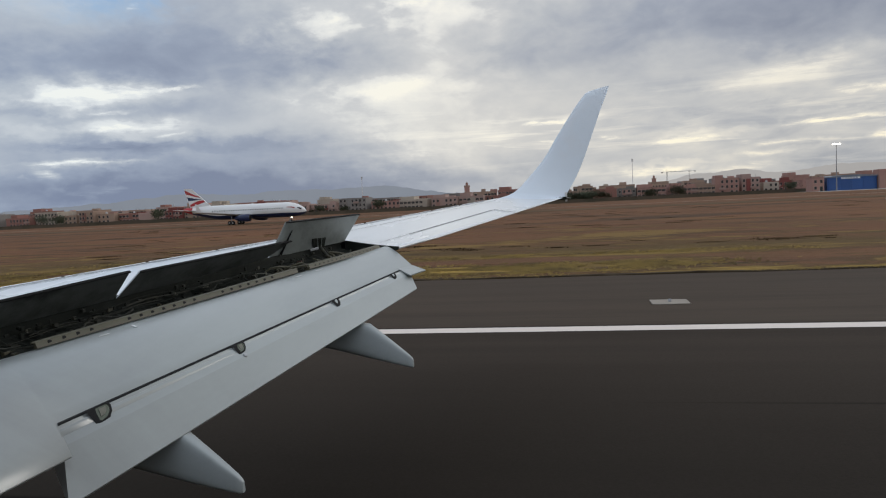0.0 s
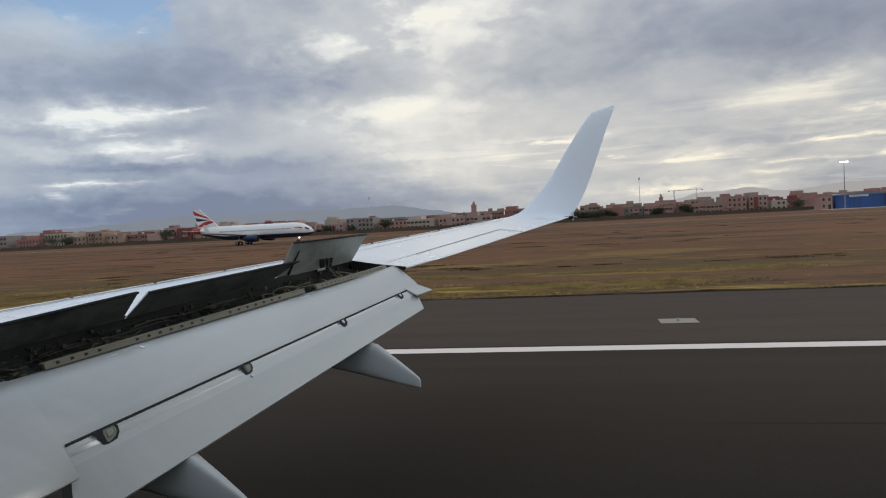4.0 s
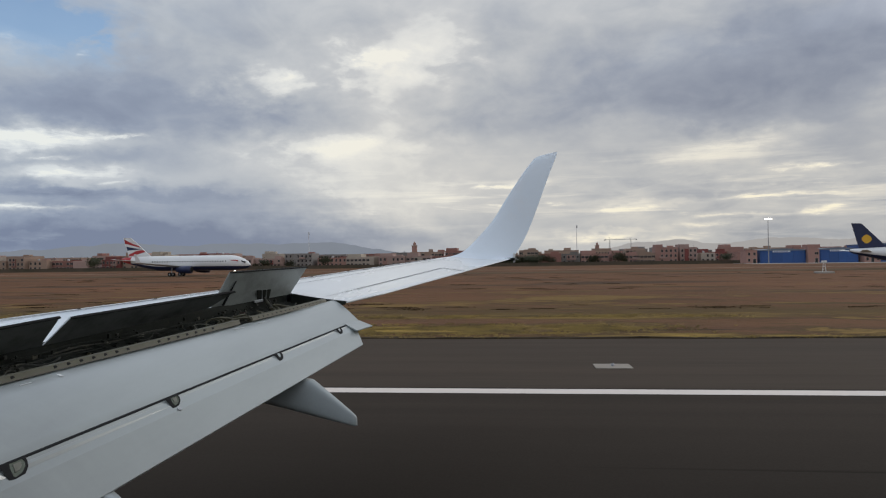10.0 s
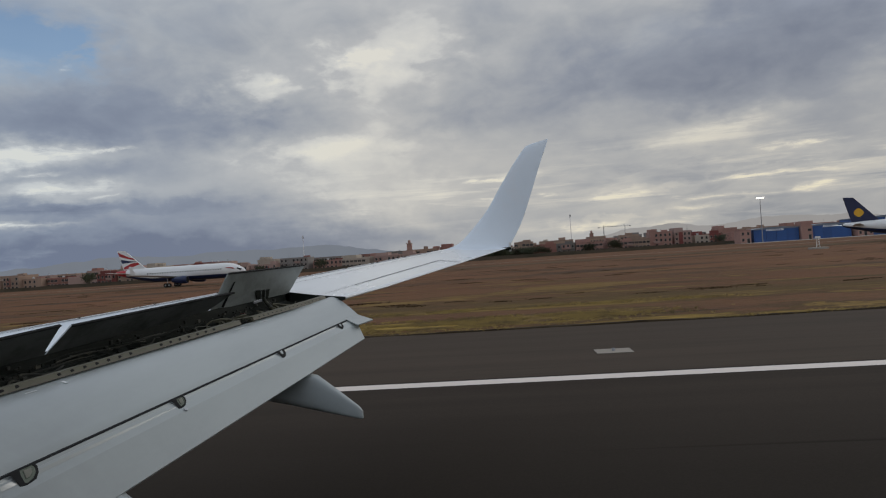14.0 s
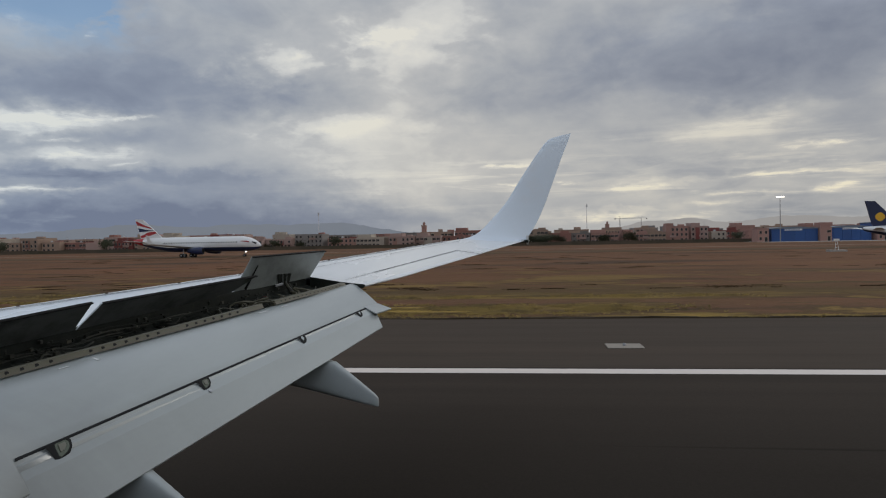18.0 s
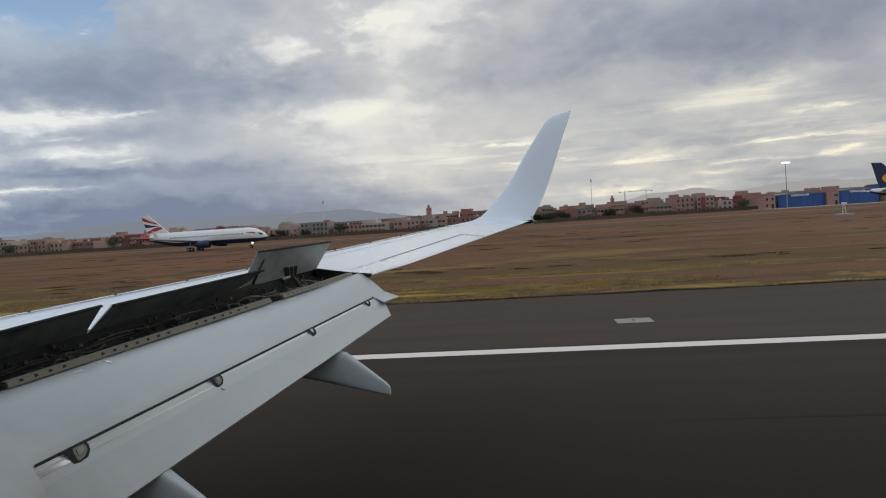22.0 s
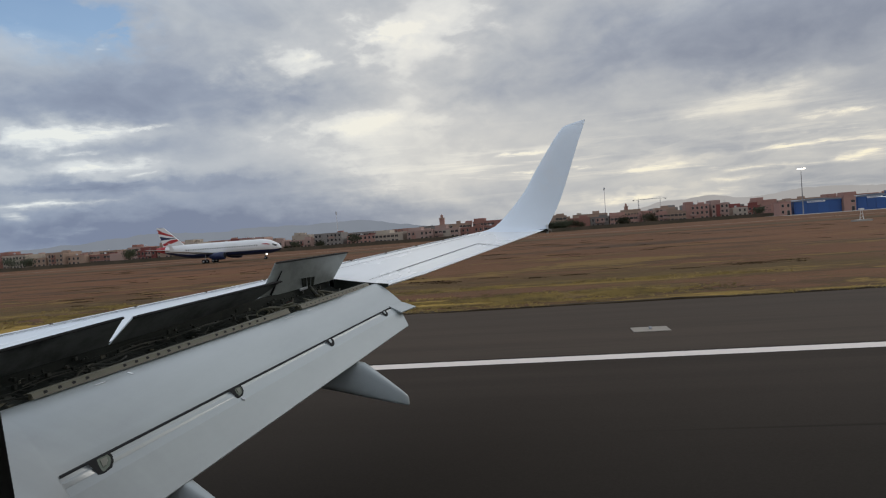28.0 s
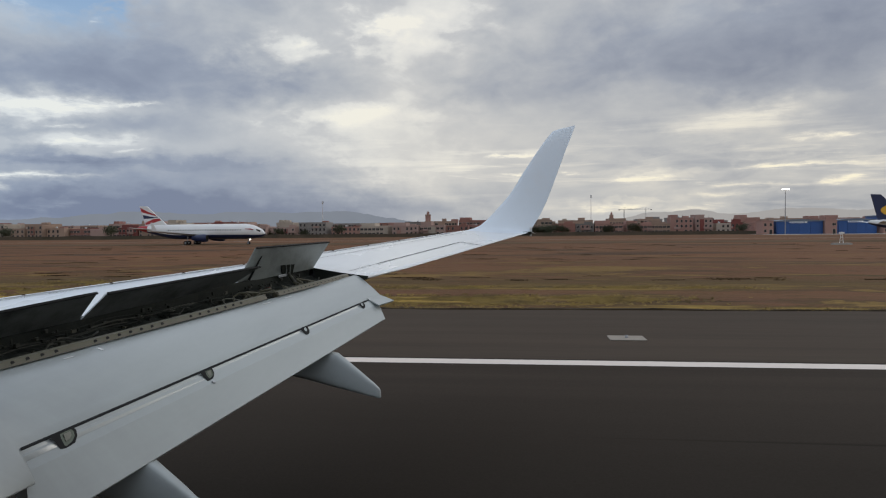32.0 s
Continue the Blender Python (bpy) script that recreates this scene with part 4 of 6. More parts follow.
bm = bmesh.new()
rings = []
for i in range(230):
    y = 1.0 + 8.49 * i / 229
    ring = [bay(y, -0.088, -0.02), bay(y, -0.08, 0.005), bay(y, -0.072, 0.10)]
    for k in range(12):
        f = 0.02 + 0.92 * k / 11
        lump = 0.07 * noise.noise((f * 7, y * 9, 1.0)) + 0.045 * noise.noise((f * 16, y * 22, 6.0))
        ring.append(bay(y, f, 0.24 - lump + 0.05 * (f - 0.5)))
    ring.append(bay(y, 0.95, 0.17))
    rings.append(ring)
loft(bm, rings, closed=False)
part("spoiler_bay", bm, M["bay_dark"], aircraft, "dark open bay crowded with ribs and lines")
for i in range(17):
    y = 1.9 + i * 0.46
    bm = bmesh.new()
    a, b = bay(y, 0.03, 0.21), bay(y, 0.93, 0.21)
    c, d = bay(y, 0.93, 0.30), bay(y, 0.03, 0.30)
    loft(bm, [[v + Vector((0, o, 0)) for v in (a, a.lerp(b, 0.35) - Vector((0, 0, 0.04)), a.lerp(b, 0.7) - Vector((0, 0, 0.03)), b, c, d)] for o in (-0.012, 0.012)])
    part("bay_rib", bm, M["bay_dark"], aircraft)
rng = random.Random(5)
for i in range(7):
    y = 3.1 + i * 0.97
    bm = bmesh.new()
    tube(bm, bay(y, 0.12, 0.26), bay(y + 0.03, 0.5, 0.22), 0.024, 0.020, 10)
    tube(bm, bay(y + 0.03, 0.5, 0.22), bay(y + 0.04, 0.64, 0.18), 0.010, 0.010, 8)
    part("spoiler_actuator", bm, M["bay_metal"], aircraft, "dark metal spoiler actuator")
for i in range(34):
    y0 = 2.2 + rng.random() * 6.7
    f, z = 0.12 + 0.7 * rng.random(), 0.14 + 0.10 * rng.random()
    bm = bmesh.new()
    n = rng.choice((6, 9, 12))
    pts = [bay(y0 + k * 0.035, min(0.9, max(0.05, f + 0.06 * math.sin(k * 0.5 + i))), z + 0.02 * math.sin(k * 0.7 + i)) for k in range(n + 1)]
    for p, q in zip(pts, pts[1:]):
        tube(bm, p, q, 0.004 + 0.003 * (i % 3), seg=5)
    part("hydraulic_pipe", bm, M["bay_metal"] if i % 6 else M["beam_primer"], aircraft)
for i in range(110):
    y0 = 2.4 + rng.random() * 6.5
    c = bay(y0, 0.1 + 0.8 * rng.random(), 0.22 + 0.08 * rng.random())
    bm = bmesh.new()
    a, b, h = 0.008 + 0.025 * rng.random(), 0.01 + 0.03 * rng.random(), 0.02 + 0.06 * rng.random()
    box(bm, c.x - a, c.x + a, c.y - b, c.y + b, c.z - 0.05, c.z + h, bevel=0.003)
    part("bay_fitting", bm, M["hose_grey"] if i % 9 == 0 else M["bay_metal"] if i % 3 else M["beam_primer"], aircraft)
# clips, brackets and thin lines on the bay's forward wall
for i in range(120):
    y0 = 2.3 + rng.random() * 6.9
    c = bay(y0, -0.05 + 0.22 * rng.random(), 0.06 + 0.12 * rng.random())
    bm = bmesh.new()
    a, b, h = 0.005 + 0.012 * rng.random(), 0.006 + 0.03 * rng.random(), 0.006 + 0.016 * rng.random()
    box(bm, c.x - a, c.x + a, c.y - b, c.y + b, c.z - h, c.z + h, bevel=0.003)
    part("wall_clip", bm, M["bay_dark"] if i % 3 else M["hose_grey"] if i % 7 == 0 else M["bay_metal"], aircraft)
for i in range(16):
    y0 = 2.2 + rng.random() * 5.2
    f, z = 0.02 + 0.25 * rng.random(), 0.10 + 0.10 * rng.random()
    bm = bmesh.new()
    pts = [bay(y0 + k * 0.16, f + 0.03 * math.sin(k * 0.9 + i), z + 0.012 * math.sin(k * 1.3 + i)) for k in range(9)]
    for p, q in zip(pts, pts[1:]):
        tube(bm, p, q, 0.003 + 0.003 * (i % 2), seg=5)
    part("bay_line", bm, M["bay_dark"] if i % 3 else M["bay_metal"], aircraft)
# pale hoses and cables looping round the outer actuators
for i in range(17):
    y0 = 7.35 + rng.random() * 1.7
    f0 = 0.2 + 0.5 * rng.random()
    bm = bmesh.new()
    rise = 0.03 + 0.06 * rng.random()
    pts = [bay(y0 + 0.20 * k / 6, f0 + 0.10 * math.sin(k + i), 0.20 - rise * math.sin(math.pi * k / 6)) for k in range(7)]
    for p, q in zip(pts, pts[1:]):
        tube(bm, p, q, 0.005 + 0.006 * (i % 3), seg=6)
    part("hose", bm, M[("beam_primer", "hose_grey", "hose_red")[0 if i % 3 else 1 if i % 4 else 2]], aircraft, "looping hydraulic hose")

# pierced rear beam in yellowish primer, in two lengths, its web facing aft
AFTWARD = Vector((0.945, -0.327, 0.0))
def rear_top(y):
    return Vector((rear_x(y) - 0.03, y, te_z(y) + 0.032))


for a, b in ((4.72, 7.55), (7.75, 9.12)):
    bm = bmesh.new()
    r = []
    for k in range(9):
        c = rear_top(a + (b - a) * k / 8)
        r.append([c - AFTWARD * 0.06, c, c + AFTWARD * 0.026 - Vector((0, 0, 0.044)), c + AFTWARD * 0.020 - Vector((0, 0, 0.044)), c - AFTWARD * 0.006 - Vector((0, 0, 0.01)), c - AFTWARD * 0.06 - Vector((0, 0, 0.01))])
    loft(bm, r)
    beam = part("rear_beam", bm, M["beam_primer"], aircraft, "pierced beam in yellowish primer")
    n = int((b - a) / (0.115 if b < 8 else 0.085))
    for k in range(n):
        if b < 8 and k % 9 in (4, 5):
            continue
        y = a + 0.1 + (b - a - 0.15) * k / n
        s = 0.016 if b < 8 else 0.010
        c = rear_top(y) + AFTWARD * 0.0095 - Vector((0, 0, 0.021))
        bm = bmesh.new()
        w = Vector((0.33, 0.94, 0.0)) * s
        u = (Vector((0, 0, 1)) - AFTWARD * 0.41).normalized() * s
        o = AFTWARD * 0.004
        loft(bm, [[c + w * q0 + u * q1 + off for q0, q1 in ((1, 0.5), (0.5, 1), (-0.5, 1), (-1, 0.5), (-1, -0.5), (-0.5, -1), (0.5, -1), (1, -0.5))] for off in (-o, o)])
        part("beam_hole", bm, M["black_rubber"], beam)

# flaps: main and aft elements as lofted airfoil bodies between an inboard and an outboard station
MAIN_O = dict(F=(-2.40, 8.90, 3.205), A=(-1.84, 8.85, 3.01), T=(-1.69, 8.84, 2.965))
MAIN_I = dict(F=(-3.94, 4.48, 2.83), A=(-3.15, 4.01, 2.48))
def main_ring(f):
    F, A = Vector(lerp(MAIN_I["F"], MAIN_O["F"], f)), Vector(lerp(MAIN_I["A"], MAIN_O["A"], f))
    F += Vector((0.15, 0.28, 0.060)) * max(0.0, (f - 0.86) / 0.14)       # the nose runs on under the outer wing
    d = (A - F) * (1.2 if f < -0.003 else 1.0)
    up = Vector((0.25, -0.05, 0.96)).normalized()
    L = (A - F).length
    pts = [(-0.16, -0.13), (-0.14, -0.07), (-0.08, -0.028), (0.0, 0.0), (0.15, 0.036), (0.35, 0.054), (0.6, 0.046), (0.85, 0.020), (1.075, -0.003),
           (1.075, -0.013), (0.75, -0.045), (0.45, -0.11), (0.1, -0.18), (-0.08, -0.18)]
    ease = 1.0 - 0.6 * max(0.0, (f - 0.84) / 0.16)               # flatter towards its outer end
    return [F + d * a + up * (b * (ease if b > 0 else 1.0) * L / 0.75) for a, b in pts]


bm = bmesh.new()
loft(bm, [main_ring(f) for f in (-0.68, -0.4, -0.15, -0.006, 0.0)] + [main_ring(i / 16) for i in range(1, 17)])
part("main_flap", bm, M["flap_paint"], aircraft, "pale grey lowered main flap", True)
# pointed outboard corner plate of the main flap
bm = bmesh.new()
slab(bm, (-1.98, 8.58, 3.015), (-1.78, 8.42, 2.945), (-1.665, 8.80, 2.965), (-1.85, 8.87, 3.025), 0.014)
part("flap_tip", bm, M["flap_paint"], aircraft, "pointed outer corner of the main flap")

AFT_O = dict(A=(-1.886, 8.66, 2.983), C=(-1.70, 8.39, 2.78))
AFT_I = dict(A=(-3.147, 4.01, 2.472), C=(-2.86, 3.70, 2.115))
def aft_ring(f):
    A, C = Vector(lerp(AFT_I["A"], AFT_O["A"], f)), Vector(lerp(AFT_I["C"], AFT_O["C"], f))
    d = C - A
    up = Vector((0.45, -0.1, 0.88)).normalized()
    L = d.length
    pts = [(-0.16, -0.14), (-0.14, -0.06), (-0.07, -0.01), (0.02, 0.014), (0.30, 0.036), (0.34, 0.034), (1.0, 0.0),
           (1.0, -0.012), (0.7, -0.06), (0.35, -0.13), (0.0, -0.18)]
    return [A + d * a + up * (b * L / 0.5) for a, b in pts]


bm = bmesh.new()
loft(bm, [aft_ring(i / 16) for i in range(17)])
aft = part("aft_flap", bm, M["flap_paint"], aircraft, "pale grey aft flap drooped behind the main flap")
# black strip in the slot between them: the gap's shade put into colour
bm = bmesh.new()
r = []
for i in range(17):
    f = i / 16
    A, P, C = Vector(lerp(MAIN_I["A"], MAIN_O["A"], f)), Vector(lerp(AFT_I["A"], AFT_O["A"], f)), Vector(lerp(AFT_I["C"], AFT_O["C"], f))
    d = (C - P).normalized()
    up = Vector((0.45, -0.1, 0.88)).normalized()
    k = (C - P).length / 0.5
    r.append([P - d * 0.06 + up * 0.0, P - d * 0.045 + up * (0.003 * k + 0.004), P - d * 0.031 + up * (0.006 * k + 0.003), P - d * 0.029 + up * (0.006 * k - 0.005), P - d * 0.05 - up * 0.03])
loft(bm, r)
part("flap_seal", bm, M["black_rubber"], aircraft, "black strip painting in the dark gap between the flaps")
# hinge pockets on the aft flap: outlines across and along the chord
POCKET_RIM = [(-1.2, -0.3), (-0.8, 0.2), (-0.42, 0.9), (-0.05, 1.05), (0.7, 0.8), (0.98, 0.4), (0.95, 0.0), (0.7, -0.3)]
POCKET_IN = [(-0.38, -0.18), (-0.34, 0.15), (-0.14, 0.66), (0.02, 0.76), (0.52, 0.62), (0.78, 0.34), (0.76, 0.02), (0.55, -0.18)]
POCKET_IN_U = [(-0.36, -0.3), (-0.30, 0.05), (-0.12, 0.36), (0.0, 0.42), (0.26, 0.34), (0.40, 0.18), (0.40, -0.04), (0.30, -0.3)]
for f, w in ((0.925, 0.06), (0.665, 0.064), (0.352, 0.074), (0.062, 0.094)):
    A, C = Vector(lerp(AFT_I["A"], AFT_O["A"], f)), Vector(lerp(AFT_I["C"], AFT_O["C"], f))
    span = (Vector(AFT_O["A"]) - Vector(AFT_I["A"])).normalized()
    d = (C - A).normalized()
    up = span.cross(d).normalized()
    up = up if up.z > 0 else -up
    base = A + up * 0.016 * (C - A).length / 0.35
    pk = bmesh.new()
    outer, inner, deep = [], [], []
    near_set = f < 0.5
    hole = POCKET_IN if near_set else POCKET_IN_U
    for (u0, v0), (u1, v1) in zip(POCKET_RIM, hole):
        outer.append(base + span * (u0 * w) + d * (v0 * w * 1.35) + up * 0.004)
        inner.append(base + span * (u1 * w) + d * (v1 * w * 1.35) + up * 0.007)
        deep.append(base + span * (u1 * w) + d * (v1 * w * 1.35) - up * 0.001)
    loft(pk, [outer, inner, deep], caps=False)
    pocket = part("hinge_pocket", pk, M["black_rubber"], aft, "black-rimmed hinge pocket")
    bm = bmesh.new()
    bm.faces.new([bm.verts.new(v + up * 0.005) for v in deep])
    part("pocket_cover", bm, M["pocket_glass"] if near_set else M["flap_paint"], pocket)
    if near_set:
        bm = bmesh.new()
        lid = [base + span * (u * w) + d * (v * w * 1.35) for u, v in ((-0.12, -0.05), (0.42, -0.05), (0.5, 0.22), (0.32, 0.42), (0.0, 0.46))]
        loft(bm, [[p + up * h for p in lid] for h in (0.002, 0.009)])
        part("hinge_fitting", bm, M["hose_grey"], pocket, "greenish grey hinge fitting")
    if 0.2 < f < 0.5:
        bm = bmesh.new()
        c = base + d * (w * 1.75) + span * (w * 0.35)
        tube(bm, c, c + up * 0.022, 0.020, 0.016, 12)
        tube(bm, c - d * 0.03, c - d * 0.005, 0.008, 0.010, 8)
        part("drain_fitting", bm, M["grey_paint"], aft, "small pale drain fitting")
# flap track fairings: long canoes drooping behind the flap
def fairing(tip):
    bm = bmesh.new()
    rings = []
    t = Vector(tip)
    for s, top, low, w in ((0.0, 0.062, -0.012, 0.05), (0.012, 0.085, -0.016, 0.085), (0.05, 0.122, -0.006, 0.115), (0.2, 0.245, 0.032, 0.19), (0.46, 0.452, 0.10, 0.28),
                           (0.7, 0.50, 0.165, 0.32), (0.95, 0.52, 0.225, 0.34), (1.4, 0.52, 0.34, 0.35)):
        ring = []
        for k in range(24):
            a = 2 * math.pi * k / 24
            cx, cz = math.cos(a), math.sin(a)
            h = math.copysign(abs(cz) ** 0.5, cz)
            wide = w * 0.5 * (1.0 - 0.24 * (h + 1.0))
            ring.append(t + Vector((-s, math.copysign(abs(cx) ** 0.42, cx) * wide, (top + low) / 2 + h * (top - low) / 2)))
        rings.append(ring)
    loft(bm, rings)
    return part("flap_track_fairing", bm, M["fairing_paint"], aircraft, "grey canoe-shaped flap track fairing", True)


fairing((-1.515, 7.2, 2.11))
fairing((-2.22, 4.65, 1.825))

# winglet: blended up from the tip, tapering to a raked top
LEAD = [(-1.476, 15.05, 3.762), (-1.19, 15.22, 3.83), (-0.94, 15.40, 3.97), (-0.69, 15.60, 4.22), (-0.32, 15.80, 4.65), (-0.01, 15.95, 5.15),
        (0.36, 16.12, 5.71), (0.60, 16.24, 6.03), (0.71, 16.30, 6.12), (0.95, 16.34, 6.19)]
TRAIL = [(-0.02, 15.05, 3.762), (0.07, 15.32, 3.785), (0.13, 15.50, 3.82), (0.37, 15.72, 4.21), (0.55, 15.86, 4.60), (0.76, 16.02, 5.15),
         (0.95, 16.16, 5.66), (1.07, 16.25, 5.95), (1.14, 16.31, 6.13), (1.18, 16.35, 6.24)]


def flowing(points, start, steps=4):
    """A smooth line through the points; start is the one before the first, which sets how the line leaves it."""
    p = [Vector(start)] + [Vector(q) for q in points]
    p.append(p[-1] * 2 - p[-2])
    out = []
    for i in range(1, len(p) - 2):
        for k in range(steps):
            t = k / steps
            out.append(0.5 * (2 * p[i] + (p[i + 1] - p[i - 1]) * t + (2 * p[i - 1] - 5 * p[i] + 4 * p[i + 1] - p[i + 2]) * t * t
                              + (3 * p[i] - p[i - 1] - 3 * p[i + 1] + p[i + 2]) * t ** 3))
    return out + [p[-2]]


bm = bmesh.new()
rings = []
lead_line = flowing(LEAD, (le_x(14.87), 14.87, te_z(14.87)))
trail_line = flowing(TRAIL, (te_x(14.8), 14.8, te_z(14.8)))
blade = [(0.0, 0.0), (0.03, 0.5), (0.12, 0.85), (0.3, 1.0), (0.55, 0.75), (0.8, 0.35), (1.0, 0.04), (1.0, -0.04), (0.8, -0.3), (0.55, -0.7), (0.3, -0.9), (0.12, -0.75), (0.03, -0.45)]
last = len(lead_line) - 1
for i, (a, b) in enumerate(zip(lead_line, trail_line)):
    k = i / last
    g, h = max(i - 1, 0), min(i + 1, last)
    run = (lead_line[h] + trail_line[h] - lead_line[g] - trail_line[g]) * 0.5
    n = Vector((0, -run.z, run.y)).normalized()
    th = (0.05 * (1 - k) + 0.012) * min(1.0, (last - i) / 3 + 0.08)
    # the section leaves the wing's own shape and turns into the thin blade
    w = max(0.0, 1.0 - k / 0.3)
    w = w * w * (3 - 2 * w)
    c = (b - a).length
    ring = []
    for j, (s, e) in enumerate(blade):
        own = (0.015 * (1 - s) + 0.147 * math.sqrt(s) * (1 - s) ** 2.5) * c if j < 7 else (0.015 * (1 - s) - 0.143 * math.sqrt(s) * (1 - s)) * c - 0.012
        ring.append(a + (b - a) * s + n * (own * w + e * th * (1 - w)))
    rings.append(ring)
loft(bm, [r[:7] for r in rings], closed=False)
loft(bm, [r[6:] + r[:1] for r in rings], closed=False)
winglet = part("winglet", bm, M["winglet_paint"], aircraft, "plain white blended winglet with a raked top", True)
bm = bmesh.new()
box(bm, -0.10, 0.16, 15.34, 15.46, 3.735, 3.80, bevel=0.012)
light = part("tail_light", bm, M["bay_dark"], winglet, "small dark wingtip light housing")
bm = bmesh.new()
tube(bm, (0.13, 15.49, 3.80), (0.24, 15.51, 3.76), 0.006, 0.004, 6)
box(bm, 0.115, 0.165, 15.44, 15.52, 3.70, 3.90, bevel=0.008)
part("static_wick", bm, M["white_paint"], winglet)

# cabin side: inner trim with the window that the view goes through
def rounded(hx, hz, r, n=8):
    out = []
    for cx, cz, a0 in ((hx - r, hz - r, 0), (-hx + r, hz - r, 90), (-hx + r, -hz + r, 180), (hx - r, -hz + r, 270)):
        for k in range(n + 1):
            a = radians(a0 + 90 * k / n)
            out.append((cx + r * math.cos(a), cz + r * math.sin(a)))
    return out


bm = bmesh.new()
inner, outer2 = [(x - 0.09 * z, z) for x, z in rounded(0.333, 0.33, 0.14)], rounded(8.5, 1.9, 0.02)
WX, WZ = 0.0, 3.88
rings = [[(WX + x, y, WZ + z) for x, z in ring] for ring, y in ((outer2, 0.36), (inner, 0.36), ([(x * 1.35, z * 1.35) for x, z in inner], 0.42), (outer2, 0.42))]
loft(bm, rings, caps=False)
bmesh.ops.remove_doubles(bm, verts=bm.verts[:], dist=1e-5)
cabin = solid("cabin_wall", bm, M["cabin_trim"], "dark cabin side wall with a rounded window opening", "wall", kind="structure")
bm = bmesh.new()
loft(bm, [[(WX + x * k, y, WZ + z * k) for x, z in inner] for k, y in ((1.0, 0.35), (1.08, 0.345), (1.10, 0.358))], caps=False)
part("window_surround", bm, M["cabin_trim"], cabin)
# unseen cabin shell, added to keep daylight off the window trim
solid("cabin_floor", boxed(-8.5, 8.5, -3.2, 0.355, 2.45, 2.52), M["cabin_trim"], "unseen dark cabin floor that blocks daylight", "floor", kind="structure")
solid("cabin_far_wall", boxed(-8.5, 8.5, -3.26, -3.2, 1.98, 5.78), M["cabin_trim"], "unseen dark far cabin wall that blocks daylight", "wall", kind="structure")
solid("ceiling", boxed(-8.5, 8.5, -3.26, 0.42, 5.78, 5.84), M["cabin_trim"], "unseen dark cabin ceiling that blocks daylight", "ceiling", kind="structure")
# small white slabs on the flap: painted-in glints and a light scuff
for f, a, w, l in ((0.155, 0.10, 0.006, 0.05), (0.215, 0.16, 0.040, 0.012), (0.66, 0.12, 0.005, 0.08), (0.74, 0.10, 0.005, 0.07)):
    ring, ring2 = main_ring(f), main_ring(f + 0.01)
    p0, p1 = Vector(ring[3]), Vector(ring[5])
    sp = (Vector(ring2[4]) - Vector(ring[4])).normalized()
    d = (p1 - p0).normalized()
    c = Vector(ring[4]) + Vector((0.0, 0.0, 0.005))
    bm = bmesh.new()
    slab(bm, c - sp * l - d * w, c + sp * l * 0.8 - d * w * 0.7, c + sp * l + d * w, c - sp * l * 0.9 + d * w * 0.8, 0.003)
    part("paint_scuff", bm, M["white_paint"], aircraft)


# ---------------------------------------------------------------- mountains far beyond the town
def ridge(name, x0, x1, y, peaks, mat, label, seed):
    bm = bmesh.new()
    n = 160
    lo, hi = [], []
    for i in range(n + 1):
        x = x0 + (x1 - x0) * i / n
        z = 0.72 * sum(h * math.exp(-((x - c) / w) ** 2) for c, w, h in peaks)
        z += 14 * noise.noise((x * 0.006, seed, 0)) + 7 * noise.noise((x * 0.02, seed, 5)) + 3 * noise.noise((x * 0.06, seed, 9))
        edge = min(1.0, (x - x0) / 300, (x1 - x) / 300)
        lo.append(bm.verts.new((x, y, -5)))
        hi.append(bm.verts.new((x, y + 40, max(z * edge, -4))))
    for i in range(n):
        bm.faces.new((lo[i], lo[i + 1], hi[i + 1], hi[i]))
    return solid(name, bm, mat, label, "mountains", kind="structure")


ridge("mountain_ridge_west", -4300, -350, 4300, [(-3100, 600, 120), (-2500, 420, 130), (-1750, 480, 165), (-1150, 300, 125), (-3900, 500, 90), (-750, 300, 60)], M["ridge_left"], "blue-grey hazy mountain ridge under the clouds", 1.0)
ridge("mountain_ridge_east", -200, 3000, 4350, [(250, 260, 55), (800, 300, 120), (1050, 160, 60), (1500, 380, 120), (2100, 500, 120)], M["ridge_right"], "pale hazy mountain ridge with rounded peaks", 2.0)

# ---------------------------------------------------------------- town of low flat-roofed houses
def opening(name, frame_box, panes):
    """The frame of a house window or door and its glass, as two meshes."""
    bm = bmesh.new()
    box(bm, *frame_box)
    frame_me = mesh_of(name, bm, M["window_frame"])
    bm = bmesh.new()
    for x0, x1, z0, z1 in panes:
        box(bm, x0, x1, frame_box[2] - 0.01, frame_box[2] + 0.01, z0, z1)
    return frame_me, mesh_of("pane", bm, M["dark_glass"])


WINDOW = opening("window", (-0.58, 0.58, -0.08, 0.0, -0.1, 1.42), ((-0.50, 0.50, 0.0, 1.34),))
WIDE_WINDOW = opening("window", (-0.88, 0.88, -0.08, 0.0, -0.08, 1.18), ((-0.80, -0.03, 0.0, 1.1), (0.03, 0.80, 0.0, 1.1)))
DOORWAY = opening("door", (-0.75, 0.75, -0.07, 0.0, 0.0, 2.4), ((-0.62, 0.62, 0.0, 2.25),))
bm = bmesh.new()
box(bm, -1.5, 1.5, -1.0, 0.0, -0.12, 0.02)
for x in (-1.45, 1.37):
    box(bm, x, x + 0.08, -1.0, -0.02, 0.0, 0.95)
box(bm, -1.5, 1.5, -1.0, -0.92, 0.0, 0.95)
BALCONY = mesh_of("balcony", bm, [M["plaster_pale_pink"]])

trng = random.Random(11)
